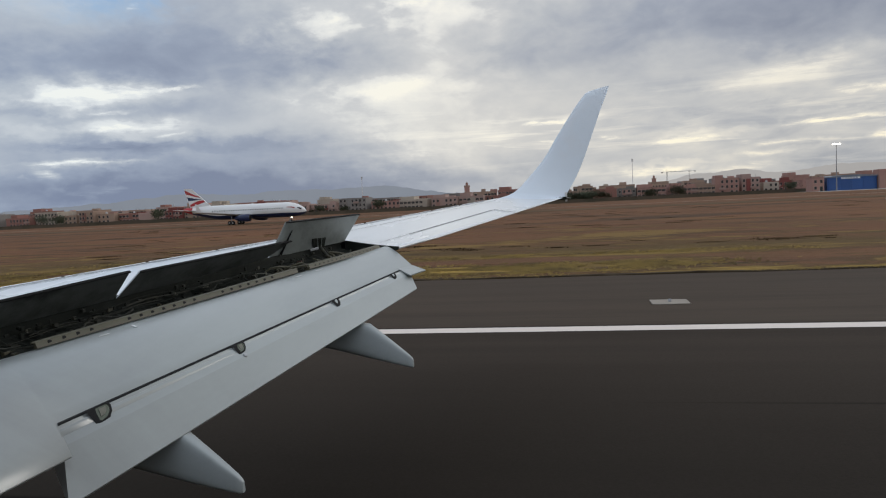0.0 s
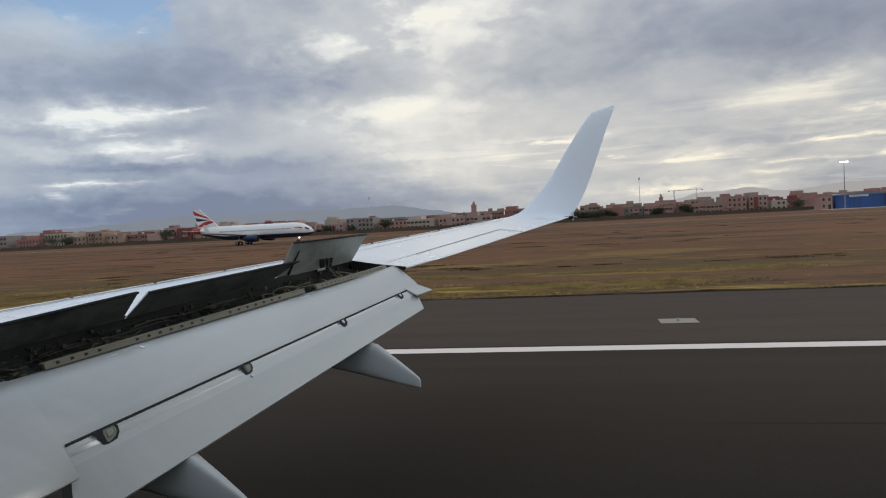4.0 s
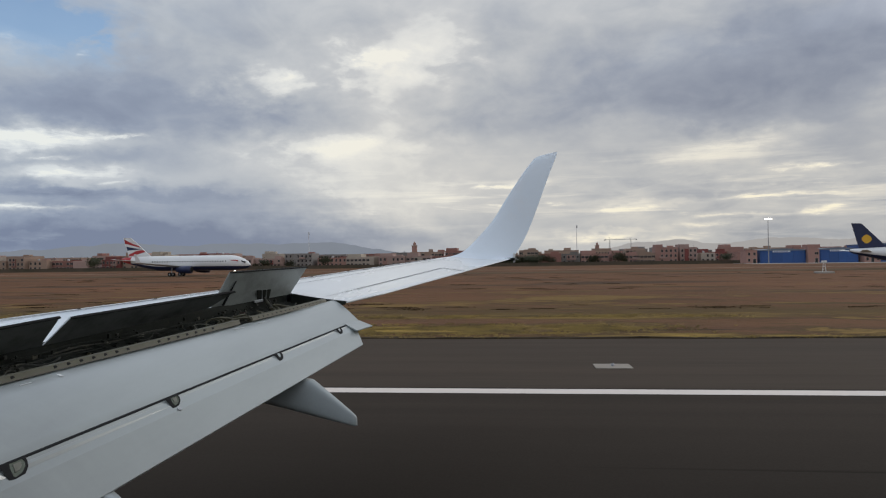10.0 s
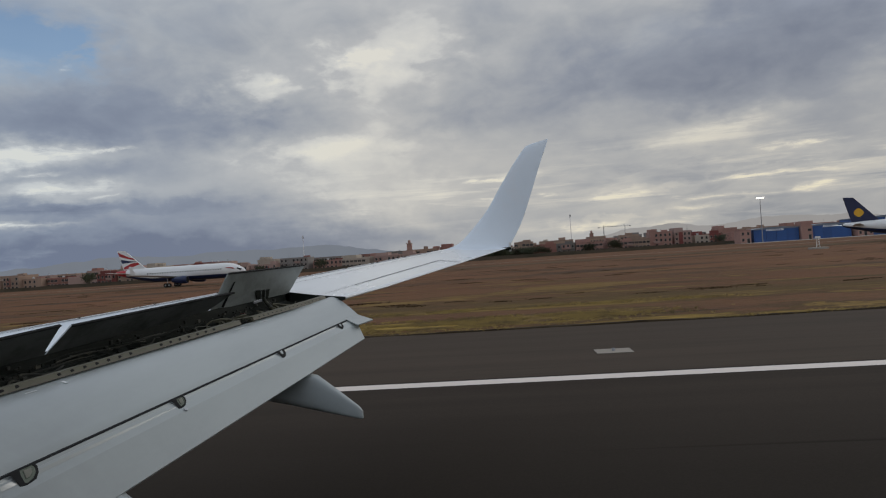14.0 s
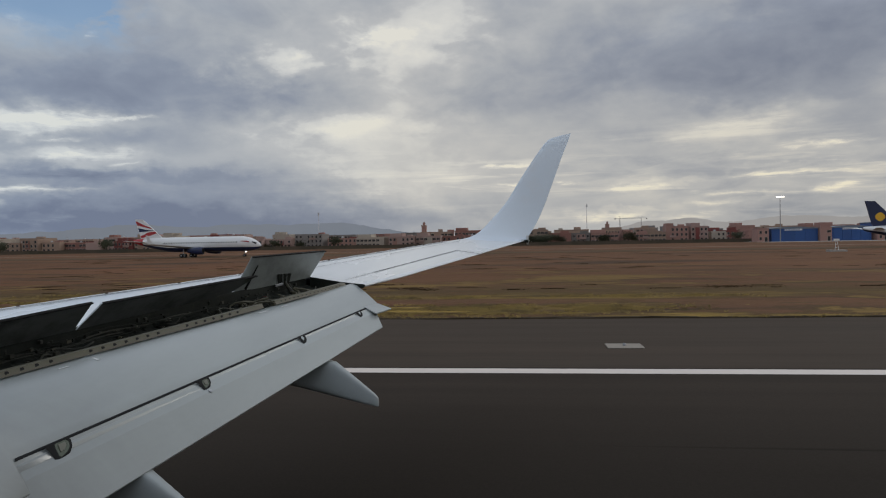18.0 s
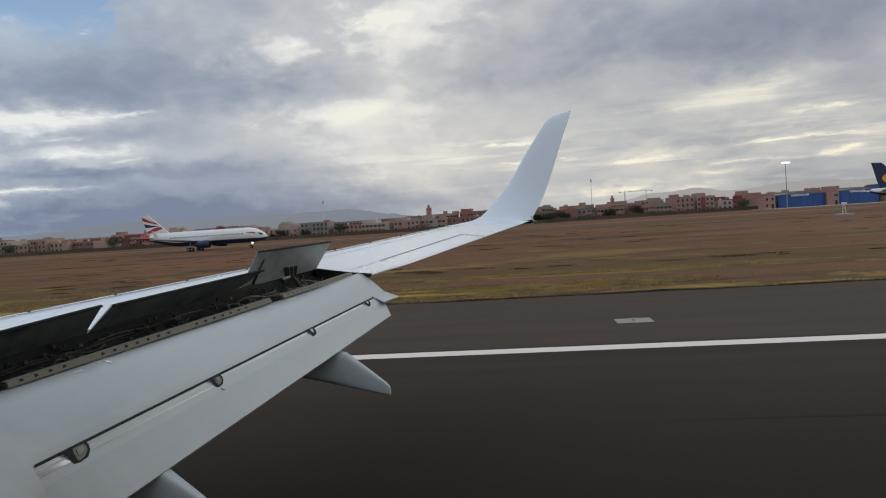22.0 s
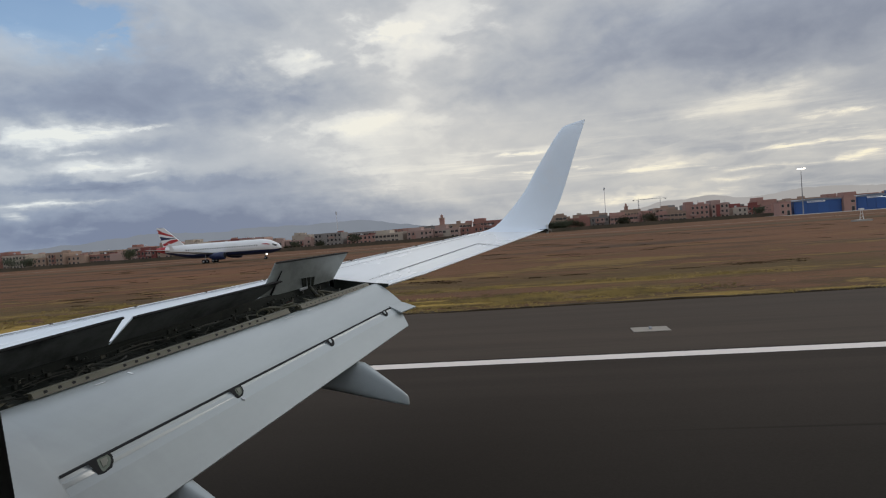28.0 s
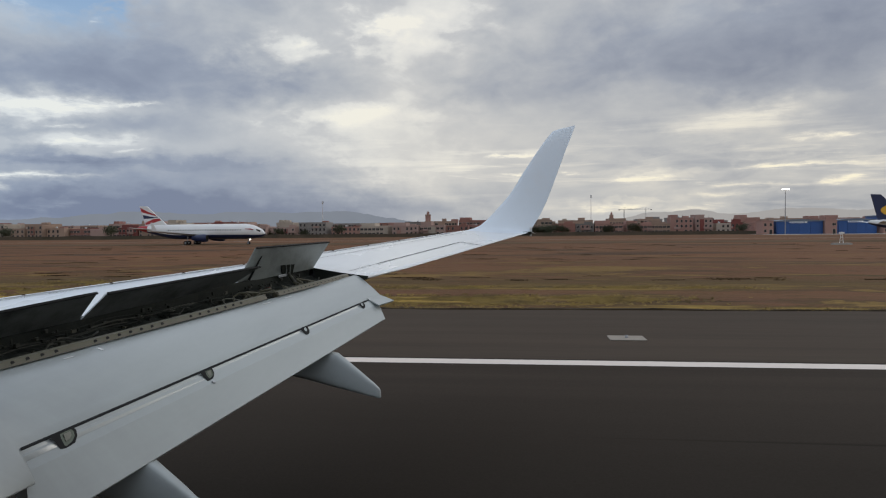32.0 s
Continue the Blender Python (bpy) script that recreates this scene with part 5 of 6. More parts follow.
NAMES = {"salmon": "salmon", "terracotta": "terracotta", "ochre": "ochre", "pale_pink": "pale pink", "grey": "grey", "brick_red": "dark red", "cream": "cream", "bare_concrete": "bare concrete"}


def house(x, y, w, d, storeys, hue, lean=0.0, full=True, storey=2.75):
    """A flat-roofed block: wall, parapet, stair tower, windows storey by storey."""
    mat = M["plaster_" + hue]
    storey *= trng.uniform(0.92, 1.08)
    h = storeys * storey
    pane = WIDE_WINDOW if trng.random() < 0.35 else WINDOW
    state = "with rows of small windows" if full else "with a blank side wall"
    hs = thing("house", f"{NAMES[hue]} plastered {('two', 'three', 'four', 'five')[storeys - 2]}-storey flat-roofed house {state}", "house", "houses of the town", at=(x, y, 0), turn=lean)
    part("wall", boxed(-w / 2, w / 2, 0, d, -0.3, h), mat, hs)
    bm = bmesh.new()
    for a in ((-w / 2 - 0.06, w / 2 + 0.06, -0.06, 0.2), (-w / 2 - 0.06, w / 2 + 0.06, d - 0.2, d + 0.06)):
        box(bm, *a, h - 0.02, h + 0.75)
    for a in ((-w / 2 - 0.06, -w / 2 + 0.2), (w / 2 - 0.2, w / 2 + 0.06)):
        box(bm, *a, 0.2, d - 0.2, h - 0.02, h + 0.75)
    box(bm, -w / 2 + 0.2, w / 2 - 0.2, 0.2, d - 0.2, h - 0.05, h + 0.05)
    part("roof_parapet", bm, mat, hs)
    k = trng.random()
    if k < 0.45:
        sx = -w / 2 + 1.8 + trng.random() * max(w - 3.8, 0.1)
        part("stair_tower", boxed(sx - 1.3, sx + 1.3 + 2.0 * trng.random(), d * 0.4, d * 0.4 + 3.2, h, h + 1.5 + trng.random() * 0.9), mat, hs)
    if k > 0.6:
        sx = -w / 2 + 1.2 + trng.random() * (w - 2.4)
        bm = bmesh.new()
        tube(bm, (sx, d * 0.5, h), (sx, d * 0.5, h + 1.5), 0.6, 0.6, 10)
        tube(bm, (sx, d * 0.5, h + 1.5), (sx, d * 0.5, h + 1.65), 0.6, 0.2, 10)
        part("water_tank", bm, M["grey_paint"], hs)
    if trng.random() < 0.4:
        part("roof_room", boxed(-w / 2 + 0.3, -w / 2 + 0.3 + w * (0.25 + 0.35 * trng.random()), 1.5 + 2 * trng.random(), d - 0.4, h, h + 2.4), mat, hs)
    if k > 0.45:
        sx = -w / 2 + 1 + trng.random() * (w - 2)
        bm = bmesh.new()
        tube(bm, (sx, 1.5, h + 0.05), (sx, 1.5, h + 1.9 + trng.random() * 1.6), 0.05, 0.04, 5)
        tube(bm, (sx - 0.5, 1.5, h + 1.7), (sx + 0.5, 1.5, h + 1.7), 0.03, 0.03, 4)
        part("aerial", bm, M["steel"], hs)
    n = max(2, int(w / 2.0))
    if full:
        skip_col = trng.randrange(n * 2)
        # a projecting bay in a second colour on some fronts
        bay_from = bay_to = -1
        if n >= 4 and trng.random() < 0.4:
            bay_from = trng.randrange(1, n - 1)
            bay_to = min(bay_from + trng.choice((1, 1, 2)), n - 1)
            other = trng.choice([k for k in ("salmon", "pale_pink", "cream", "brick_red", "terracotta") if k != hue])
            part("projecting_bay", boxed(-w / 2 + w * bay_from / n + 0.1, -w / 2 + w * bay_to / n - 0.1, -0.5, 0.0, storey * trng.choice((0.0, 1.0)), h - 0.1), M["plaster_" + other], hs, NAMES[other] + " plastered projecting bay")
        for s in range(storeys):
            for i in range(n):
                if i == skip_col or trng.random() < 0.07:
                    continue
                px = -w / 2 + w * (i + 0.5) / n
                front = -0.5 if s > 0 and bay_from <= i < bay_to else 0.0
                if s == 0 and (i + storeys) % 3 == 0:
                    part("pane", DOORWAY[1], None, part("door", DOORWAY[0], None, hs, at=pose(px, 0, 0.0)))
                else:
                    part("pane", pane[1], None, part("window", pane[0], None, hs, at=pose(px, front, s * storey + 0.95)))
                if s > 0 and trng.random() < 0.10:
                    part("balcony", BALCONY, None, hs, at=pose(px, front, s * storey + 0.3))
    return hs


FRONT = ["ochre", "salmon", "grey", "terracotta", "salmon", "pale_pink", "bare_concrete", "ochre", "brick_red", "salmon", "cream", "terracotta"]
# paler, greyer picks for the western houses, where haze is painted in
WEST = ["pale_pink", "cream", "grey", "salmon", "ochre", "bare_concrete", "pale_pink", "terracotta", "cream", "grey", "brick_red", "ochre"]
def town_line(x):
    """How far the front row stands off the runway: nearer on one side, farther on the other."""
    return 372 + 0.12 * x + 14 * noise.noise((x * 0.013, 2.0, 0))


x = -400.0
i = 0
while x < 340:
    w = 7.0 + trng.random() * 9
    if trng.random() < 0.06:
        x += 4 + trng.random() * 6
    hue = (WEST if x < -60 else FRONT)[(i * 5 + trng.randrange(3)) % len(FRONT)]
    storeys = trng.choice((2, 2, 3, 3))
    if x < -60:
        storeys = trng.choice((2, 2, 2, 3))
    if not (108 < x + w / 2 < 282):
        house(x + w / 2, town_line(x) + trng.random() * 8, w, 11 + trng.random() * 4, storeys, hue, trng.uniform(-4, 4), trng.random() > 0.12, 2.5 if x < -60 else 2.6)
    x += w + (0.4 if trng.random() < 0.7 else 2.5)
    i += 1
for row, (y, s0) in enumerate(((408, 3), (450, 3), (500, 4))):
    x = -470.0
    while x < 400:
        w = 10 + trng.random() * 12
        if trng.random() < 0.8:
            house(x + w / 2, y + 0.1 * x + trng.random() * 16, w, 12, trng.choice((2, 3, 3)) if row else trng.choice((2, 2, 3)), FRONT[trng.randrange(len(FRONT))], trng.uniform(-8, 8), trng.random() > 0.35)
        x += w + 2 + trng.random() * 10


def minaret(x, y, h):
    t = thing("minaret", "slender square ochre minaret rising over the houses", "minaret", at=(x, y, 0))
    part("shaft", boxed(-1.9, 1.9, -1.9, 1.9, 0, h * 0.78), M["plaster_salmon"], t)
    bm = bmesh.new()
    box(bm, -2.15, 2.15, -2.15, 2.15, h * 0.78, h * 0.81)
    for a in (-2.1, -1.05, 0.0, 1.05, 1.75):
        box(bm, a, a + 0.4, -2.15, -1.85, h * 0.81, h * 0.835)
    part("gallery", bm, M["plaster_ochre"], t)
    part("lantern", boxed(-1.0, 1.0, -1.0, 1.0, h * 0.81, h * 0.93), M["plaster_salmon"], t)
    bm = bmesh.new()
    tube(bm, (0, 0, h * 0.93), (0, 0, h * 0.97), 0.9, 0.15, 8)
    tube(bm, (0, 0, h * 0.97), (0, 0, h), 0.08, 0.05, 5)
    part("finial", bm, M["plaster_ochre"], t)


minaret(-78, 560, 19)
minaret(92, 760, 21)


def mast(x, y, h, name, label):
    t = thing(name, label, "mast", at=(x, y, 0))
    bm = bmesh.new()
    tube(bm, (0, 0, 0), (0, 0, h), 0.32, 0.14, 8)
    part("pole", bm, M["white_paint"], t)
    bm = bmesh.new()
    for k in range(3):
        a = 2.1 * k
        box(bm, 0.5 * math.cos(a) - 0.2, 0.5 * math.cos(a) + 0.2, 0.5 * math.sin(a) - 0.12, 0.5 * math.sin(a) + 0.12, h - 2.6, h - 0.4)
    part("antenna_panel", bm, M["grey_paint"], t)


mast(52, 560, 30, "phone_mast", "thin pale phone mast standing behind the houses")
mast(-160, 540, 27, "phone_mast", "thin pale phone mast standing behind the houses")

def tower_crane(x, y, h, reach, turn):
    t = thing("tower_crane", "thin tower crane rising far behind the houses", "crane", "cranes beyond the town", at=(x, y, 0), turn=turn)
    bm = bmesh.new()
    for ox, oy in ((-0.8, -0.8), (0.8, -0.8), (-0.8, 0.8), (0.8, 0.8)):
        tube(bm, (ox, oy, 0), (ox, oy, h), 0.16, 0.16, 5)
    for k in range(int(h / 2.2)):
        z = k * 2.2
        tube(bm, (-0.8, -0.8, z), (0.8, -0.8, z + 2.2), 0.1, 0.1, 4)
        tube(bm, (0.8, 0.8, z), (-0.8, 0.8, z + 2.2), 0.1, 0.1, 4)
    part("mast", bm, M["steel"], t)
    bm = bmesh.new()
    for oy, oz in ((-0.6, 0), (0.6, 0), (0, 1.2)):
        tube(bm, (0, oy, h + oz), (reach, oy, h + oz * 0.4), 0.18, 0.12, 5)
    for k in range(int(reach / 2.5)):
        tube(bm, (k * 2.5, 0.6, h), (k * 2.5 + 1.25, 0, h + 1.1), 0.09, 0.09, 4)
    part("jib", bm, M["steel"], t)
    bm = bmesh.new()
    tube(bm, (0, 0, h + 0.2), (-reach * 0.3, 0, h + 0.2), 0.3, 0.3, 6)
    box(bm, -reach * 0.3 - 1.4, -reach * 0.3 + 1.4, -0.8, 0.8, h - 1.8, h + 0.2)
    part("counter_jib", bm, M["steel"], t, "short counter jib with a concrete weight")
    bm = bmesh.new()
    tube(bm, (0, 0, h), (0, 0, h + 4.5), 0.35, 0.12, 6)
    tube(bm, (0, 0, h + 4.4), (reach * 0.7, 0, h + 0.8), 0.06, 0.06, 4)
    tube(bm, (0, 0, h + 4.4), (-reach * 0.28, 0, h + 0.4), 0.06, 0.06, 4)
    part("apex", bm, M["steel"], t)


tower_crane(205, 1480, 41, 34, 8)
tower_crane(262, 1560, 43, 38, 172)

# perimeter wall and scrub in front of the houses
bm = bmesh.new()
xs = [-430 + k * 10 for k in range(82)]
for a, b in zip(xs, xs[1:]):
    ya, yb = town_line(a) - 26, town_line(b) - 26
    loft(bm, [[(a, ya, 0), (a, ya + 0.4, 0), (a, ya + 0.4, 1.7 + 0.5 * noise.noise((a * 0.11, 0, 0))), (a, ya, 1.7 + 0.5 * noise.noise((a * 0.11, 0, 0)))],
              [(b, yb, 0), (b, yb + 0.4, 0), (b, yb + 0.4, 1.7 + 0.5 * noise.noise((b * 0.11, 0, 0))), (b, yb, 1.7 + 0.5 * noise.noise((b * 0.11, 0, 0)))]])
solid("perimeter_wall", bm, M["perimeter_earth"], "low earth-coloured perimeter wall before the houses", "wall", kind="structure")


def tree_meshes(seed, h, spread):
    r = random.Random(seed)
    tr = bmesh.new()
    tube(tr, (0, 0, -0.1), (0.1, 0, h * 0.35), 0.22, 0.14, 7)
    tips = []
    for k in range(6):
        a = k * 1.05 + r.random()
        p = Vector((0.08, 0, h * (0.25 + 0.2 * r.random())))
        q = Vector((math.cos(a) * spread * 0.55, math.sin(a) * spread * 0.55, h * (0.38 + 0.36 * r.random())))
        tube(tr, p, q, 0.09, 0.04, 5)
        tips.append(q)
    cr = bmesh.new()
    for k in range(900):
        c = r.choice(tips) * 0.9 + Vector((0, 0, h * 0.04))
        o = Vector((r.gauss(0, 1), r.gauss(0, 1), r.gauss(0, 0.8))) * spread * 0.30
        p = c + o
        if p.z < h * 0.1:
            continue
        s = 0.16 + 0.2 * r.random()
        u = Vector((r.gauss(0, 1), r.gauss(0, 1), r.gauss(0, 1))).normalized() * s
        v = u.orthogonal().normalized() * s * 0.7
        cr.faces.new([cr.verts.new(p + w) for w in (u, v, -u, -v)])
    return mesh_of("trunk", tr, M["trunk"]), mesh_of("crown", cr, M["leaf"])


TREES = [tree_meshes(3, 6.5, 3.4), tree_meshes(8, 5.0, 3.0), tree_meshes(21, 8.0, 3.6)]
def tree(x, y, k, s, rz):
    t = thing("tree", "dusty dark green tree before the houses", "tree", "trees of the town", at=(x, y, 0), turn=rz)
    t.scale = (s, s, s)
    part("trunk", TREES[k][0], None, t)
    part("crown", TREES[k][1], None, t)


for k in range(26):
    tx = -390 + trng.random() * 680
    tree(tx, town_line(tx) - 3 - trng.random() * 16, trng.randrange(3), 0.6 + 0.6 * trng.random(), trng.random() * 360)
for k in range(12):
    tree(-15 + k * 3.1 + trng.random() * 2, 352 + trng.random() * 5, trng.randrange(3), 0.75 + 0.4 * trng.random(), trng.random() * 360)

# ---------------------------------------------------------------- blue hangars and apron
solid("apron", boxed(111, 520, 326, 394, -0.1, 0.06), M["apron_concrete"], "pale concrete apron before the hangars", "apron", kind="structure")


def hangar(x, y, w, d, h, mat, label, sign=True, rise=0.7):
    t = thing("hangar", label, "hangar", "hangars on the apron", at=(x, y, 0.06))
    bm = bmesh.new()
    loft(bm, [[(-w / 2, yy, 0), (w / 2, yy, 0), (w / 2, yy, h), (0, yy, h + 0.2), (-w / 2, yy, h)] for yy in (0, d)])
    part("wall", bm, M[mat], t)
    bm = bmesh.new()
    n = 10
    loft(bm, [[(-w / 2 - 0.3 + (w + 0.6) * k / n, yy, h + 0.1 + rise * math.sin(math.pi * k / n)) for k in range(n + 1)] + [(w / 2 + 0.3, yy, h - 0.25), (-w / 2 - 0.3, yy, h - 0.25)] for yy in (-0.4, d + 0.4)])
    part("roof", bm, M["hangar_roof"], t)
    k = max(2, int(w / 4.5))
    for i in range(k):
        x0 = -w / 2 + 0.8 + (w - 1.6) * i / k
        part("door_leaf", boxed(x0 + 0.06, x0 + (w - 1.6) / k - 0.06, -0.18, -0.02, 0.05, h * 0.82), M[mat], t)
    if sign:
        board = part("sign_board", boxed(-w * 0.22, w * 0.16, -0.28, -0.2, h * 0.84, h * 0.97), M["white_paint"], t, "white sign board with illegible lettering")
        for i in range(6):
            x0 = -w * 0.2 + i * w * 0.055
            part("lettering_bar", boxed(x0, x0 + w * 0.035, -0.3, -0.285, h * 0.88, h * 0.93), M["hangar_blue"], board)
    return t


hangar(130, 349, 21, 26, 6.2, "hangar_blue", "long blue metal hangar with a white sign board")
hangar(156, 350, 18, 26, 6.4, "hangar_blue", "blue metal hangar with a white sign board")
hangar(187, 351, 26, 30, 8.6, "hangar_blue", "tall bright blue metal hangar with a white sign board")
hangar(241, 360, 64, 34, 9.0, "hangar_dark", "long dark open-fronted hangar with a low roof", False, 2.4)
for hx, hw in ((115, 5), (143.4, 5.2), (170, 7), (203.5, 4)):
    house(hx, 347, hw, 9, 2, "salmon", 0, True, 2.9)


def floodlight(x, y, h):
    t = thing("floodlight_mast", "tall steel apron floodlight mast with lit lamps", "floodlight", "floodlight masts", at=(x, y, 0.0))
    bm = bmesh.new()
    tube(bm, (0, 0, 0), (0, 0, h), 0.28, 0.12, 8)
    part("pole", bm, M["steel"], t)
    part("lamp_bar", boxed(-1.9, 1.9, -0.12, 0.12, h - 0.1, h + 0.12), M["steel"], t)
    for k in range(5):
        part("lamp", boxed(-1.8 + k * 0.75, -1.2 + k * 0.75, -0.55, -0.13, h - 0.25, h + 0.35), M["lamp_glow"], t, "lit white lamp")


floodlight(207, 344, 21)
floodlight(121, 342, 21)

# ---------------------------------------------------------------- taxiing airliners
def airliner(x, y, livery):
    """An airliner 37 to 39 m long, nose towards +X, on its wheels."""
    red = livery == "red"
    L = 37.6 if red else 39.5
    label = "white airliner with dark blue belly and red striped fin" if red else "white airliner with dark blue fin and yellow emblem"
    t = thing("airliner", label, "aircraft", "airliners on the taxiway", at=(x, y, 0.03))
    R_, zc = (2.1 if red else 1.98), 3.6
    prof = [(0.0, 0.15, 0.55), (0.02, 0.30, 0.5), (0.10, 0.55, 0.34), (0.2, 0.82, 0.16), (0.3, 1.0, 0.0), (0.5, 1.0, 0.0), (0.7, 1.0, 0.0), (0.86, 1.0, 0.0),
            (0.91, 0.9, -0.06), (0.95, 0.7, -0.16), (0.98, 0.45, -0.25), (1.0, 0.08, -0.32)]

    def shell(a0, a1, grow, n=14):
        b = bmesh.new()
        rings = []
        for s, r, dz in prof:
            rr = R_ * r + grow
            rings.append([(s * L, rr * math.cos(a), zc + dz * R_ + rr * math.sin(a)) for a in (radians(a0 + (a1 - a0) * k / n) for k in range(n + 1))])
        loft(b, rings, closed=a1 - a0 > 359, caps=False)
        return b
    part("fuselage", shell(0, 360, 0, 24), M["white_paint"], t, "", True)
    part("belly", shell(205, 335, 0.012), M["navy_paint"], t, "dark blue lower fuselage", True)
    # fin with its emblem
    z0, z1 = zc + R_ * 1.0, zc + R_ * 1.0 + (5.3 if red else 6.2)
    fin0 = [(0.06 * L, z0 - 0.4), (0.235 * L, z0 - 0.25), (0.075 * L, z1 - 0.1), (0.014 * L, z1)]

    def plate(pts, th, y_off=0.0):
        b = bmesh.new()
        loft(b, [[(px, yo, pz) for px, pz in pts] for yo in (-th + y_off, th + y_off)])
        return b
    def at_h(f0, f1):
        lo = [lerp(fin0[0], fin0[3], f) for f in (f0, f1)]
        hi = [lerp(fin0[1], fin0[2], f) for f in (f0, f1)]
        return [lo[0], hi[0], hi[1], lo[1]]
    fin = part("tail_fin", plate(fin0, 0.16), M["white_paint"] if red else M["navy_paint"], t)
    if red:
        def on_fin(u, v):
            return lerp(lerp(fin0[0], fin0[1], u), lerp(fin0[3], fin0[2], u), v)
        # waving bands: how high their lower and upper edges run from the rear edge to the front edge
        for lows, tops, mk in (((0.06, 0.10, 0.16, 0.22, 0.27), (0.16, 0.24, 0.32, 0.36, 0.36), "red_paint"),
                               ((0.36, 0.37, 0.38, 0.40, 0.42), (0.56, 0.52, 0.47, 0.44, 0.43), "navy_paint"),
                               ((0.70, 0.66, 0.60, 0.54, 0.49), (0.92, 0.86, 0.76, 0.66, 0.58), "red_paint")):
            b = bmesh.new()
            loft(b, [[(px, yo, pz) for yo in (-0.175, 0.175) for px, pz in ((on_fin(0.03 + 0.235 * i, lo), on_fin(0.03 + 0.235 * i, hi)) if yo < 0 else (on_fin(0.03 + 0.235 * i, hi), on_fin(0.03 + 0.235 * i, lo)))]
                     for i, (lo, hi) in enumerate(zip(lows, tops))])
            part("fin_stripe", b, M[mk], fin)
        b = bmesh.new()
        loft(b, [[(sx * L, rr * math.cos(a), zc + dz * R_ + rr * math.sin(a)) for a in (2 * math.pi * k / 20 for k in range(20))]
                 for sx, rr, dz in ((0.0, 0.37, 0.55), (0.02, 0.68, 0.5), (0.06, 0.96, 0.42), (0.085, 1.11, 0.37))], caps=False)
        part("tail_cone", b, M["red_paint"], t, "red tail cone", True)
        for sgn in (-1, 1):
            b = bmesh.new()
            ribbon_line = [(0.845, 0.62), (0.875, 0.70), (0.905, 0.66), (0.925, 0.50), (0.915, 0.38)]
            loft(b, [[(px * L, sgn * (R_ * 0.93), zc + pz + o), (px * L, sgn * (R_ * 0.80), zc + pz + o), (px * L, sgn * (R_ * 0.80), zc + pz - o), (px * L, sgn * (R_ * 0.93), zc + pz - o)]
                     for (px, pz), o in zip(ribbon_line, (0.02, 0.10, 0.12, 0.10, 0.03))])
            part("nose_ribbon", b, M["red_paint"], t, "dark red painted ribbon")
    else:
        b = bmesh.new()
        cx, cz = 0.105 * L, z0 + 2.1
        ring = [(math.cos(k) * (1.0 + 0.25 * math.cos(2 * k)), math.sin(k) * 1.15) for k in (2 * math.pi * i / 20 for i in range(20))]
        loft(b, [[(cx + px, yo, cz + pz) for px, pz in ring] for yo in (-0.175, 0.175)])
        part("fin_emblem", b, M["yellow_paint"], fin, "plain yellow emblem")
        for k in range(7):
            x0 = 0.53 * L + k * 1.75
            part("name_bar", boxed(x0, x0 + 1.25, -R_ - 0.03, -R_ + 0.3, zc + 0.25, zc + 1.05), M["navy_paint"], t, "dark blue bar of lettering")
    for sgn in (-1, 1):
        b = bmesh.new()
        loft(b, [[(0.02 * L + o + sw, sgn * yy, zc + 0.75 + dz + zz) for o, zz in ((0, 0), (c, 0.05), (c, -0.05))] for yy, sw, c, dz in ((0.8, 1.2, 3.2, 0), (6.4, -0.6, 1.2, 0.5))])
        part("tailplane", b, M["white_paint"], t)
        b = bmesh.new()
        loft(b, [[(0.40 * L + sw, sgn * yy, zc - 1.1 + dz), (0.40 * L + sw + c, sgn * yy, zc - 1.0 + dz), (0.40 * L + sw + c * 0.6, sgn * yy, zc - 1.25 + dz)] for yy, sw, c, dz in ((1.5, 1.0, 6.5, 0), (6.0, 0.4, 3.8, 0.35), (16.5, -3.2, 1.5, 1.3))])
        part("wing", b, M["grey_paint"], t)
        b = bmesh.new()
        loft(b, [[(0.36 * L, sgn * 16.5, zc + 0.2), (0.36 * L + 1.4, sgn * 16.5, zc + 0.25), (0.36 * L + 0.2, sgn * 16.8, zc + 2.5), (0.36 * L - 0.4, sgn * 16.8, zc + 2.5)],
                 [(0.36 * L, sgn * 16.55, zc + 0.2), (0.36 * L + 1.4, sgn * 16.55, zc + 0.25), (0.36 * L + 0.2, sgn * 16.85, zc + 2.5), (0.36 * L - 0.4, sgn * 16.85, zc + 2.5)]])
        part("winglet", b, M["white_paint"] if red else M["navy_paint"], t)
        b = bmesh.new()
        ex, ey, ez = 0.50 * L, sgn * 5.4, zc - 1.75
        rings = [[(ex + sx, ey + r * math.cos(a), ez + r * math.sin(a)) for a in (2 * math.pi * k / 16 for k in range(16))] for sx, r in ((0, 0.55), (1.2, 0.9), (3.2, 1.08), (4.3, 1.0), (4.32, 0.85))]
        loft(b, rings)
        engine = part("engine", b, M["navy_paint"] if red else M["white_paint"], t, "", True)
        b = bmesh.new()
        tube(b, (ex + 4.30, ey, ez), (ex + 4.34, ey, ez), 0.84, 0.80, 16)
        part("intake", b, M["black_rubber"], engine, "dark engine intake")
        for wx in (0.43 * L - 0.5, 0.43 * L + 0.5):
            b = bmesh.new()
            tube(b, (wx, sgn * 2.7, 0.55), (wx, sgn * 3.2, 0.55), 0.55, seg=14)
            wheel = part("wheel", b, M["black_rubber"], t)
            b = bmesh.new()
            tube(b, (wx, sgn * 2.68, 0.55), (wx, sgn * 3.22, 0.55), 0.26, seg=12)
            part("rim", b, M["grey_paint"], wheel)
        b = bmesh.new()
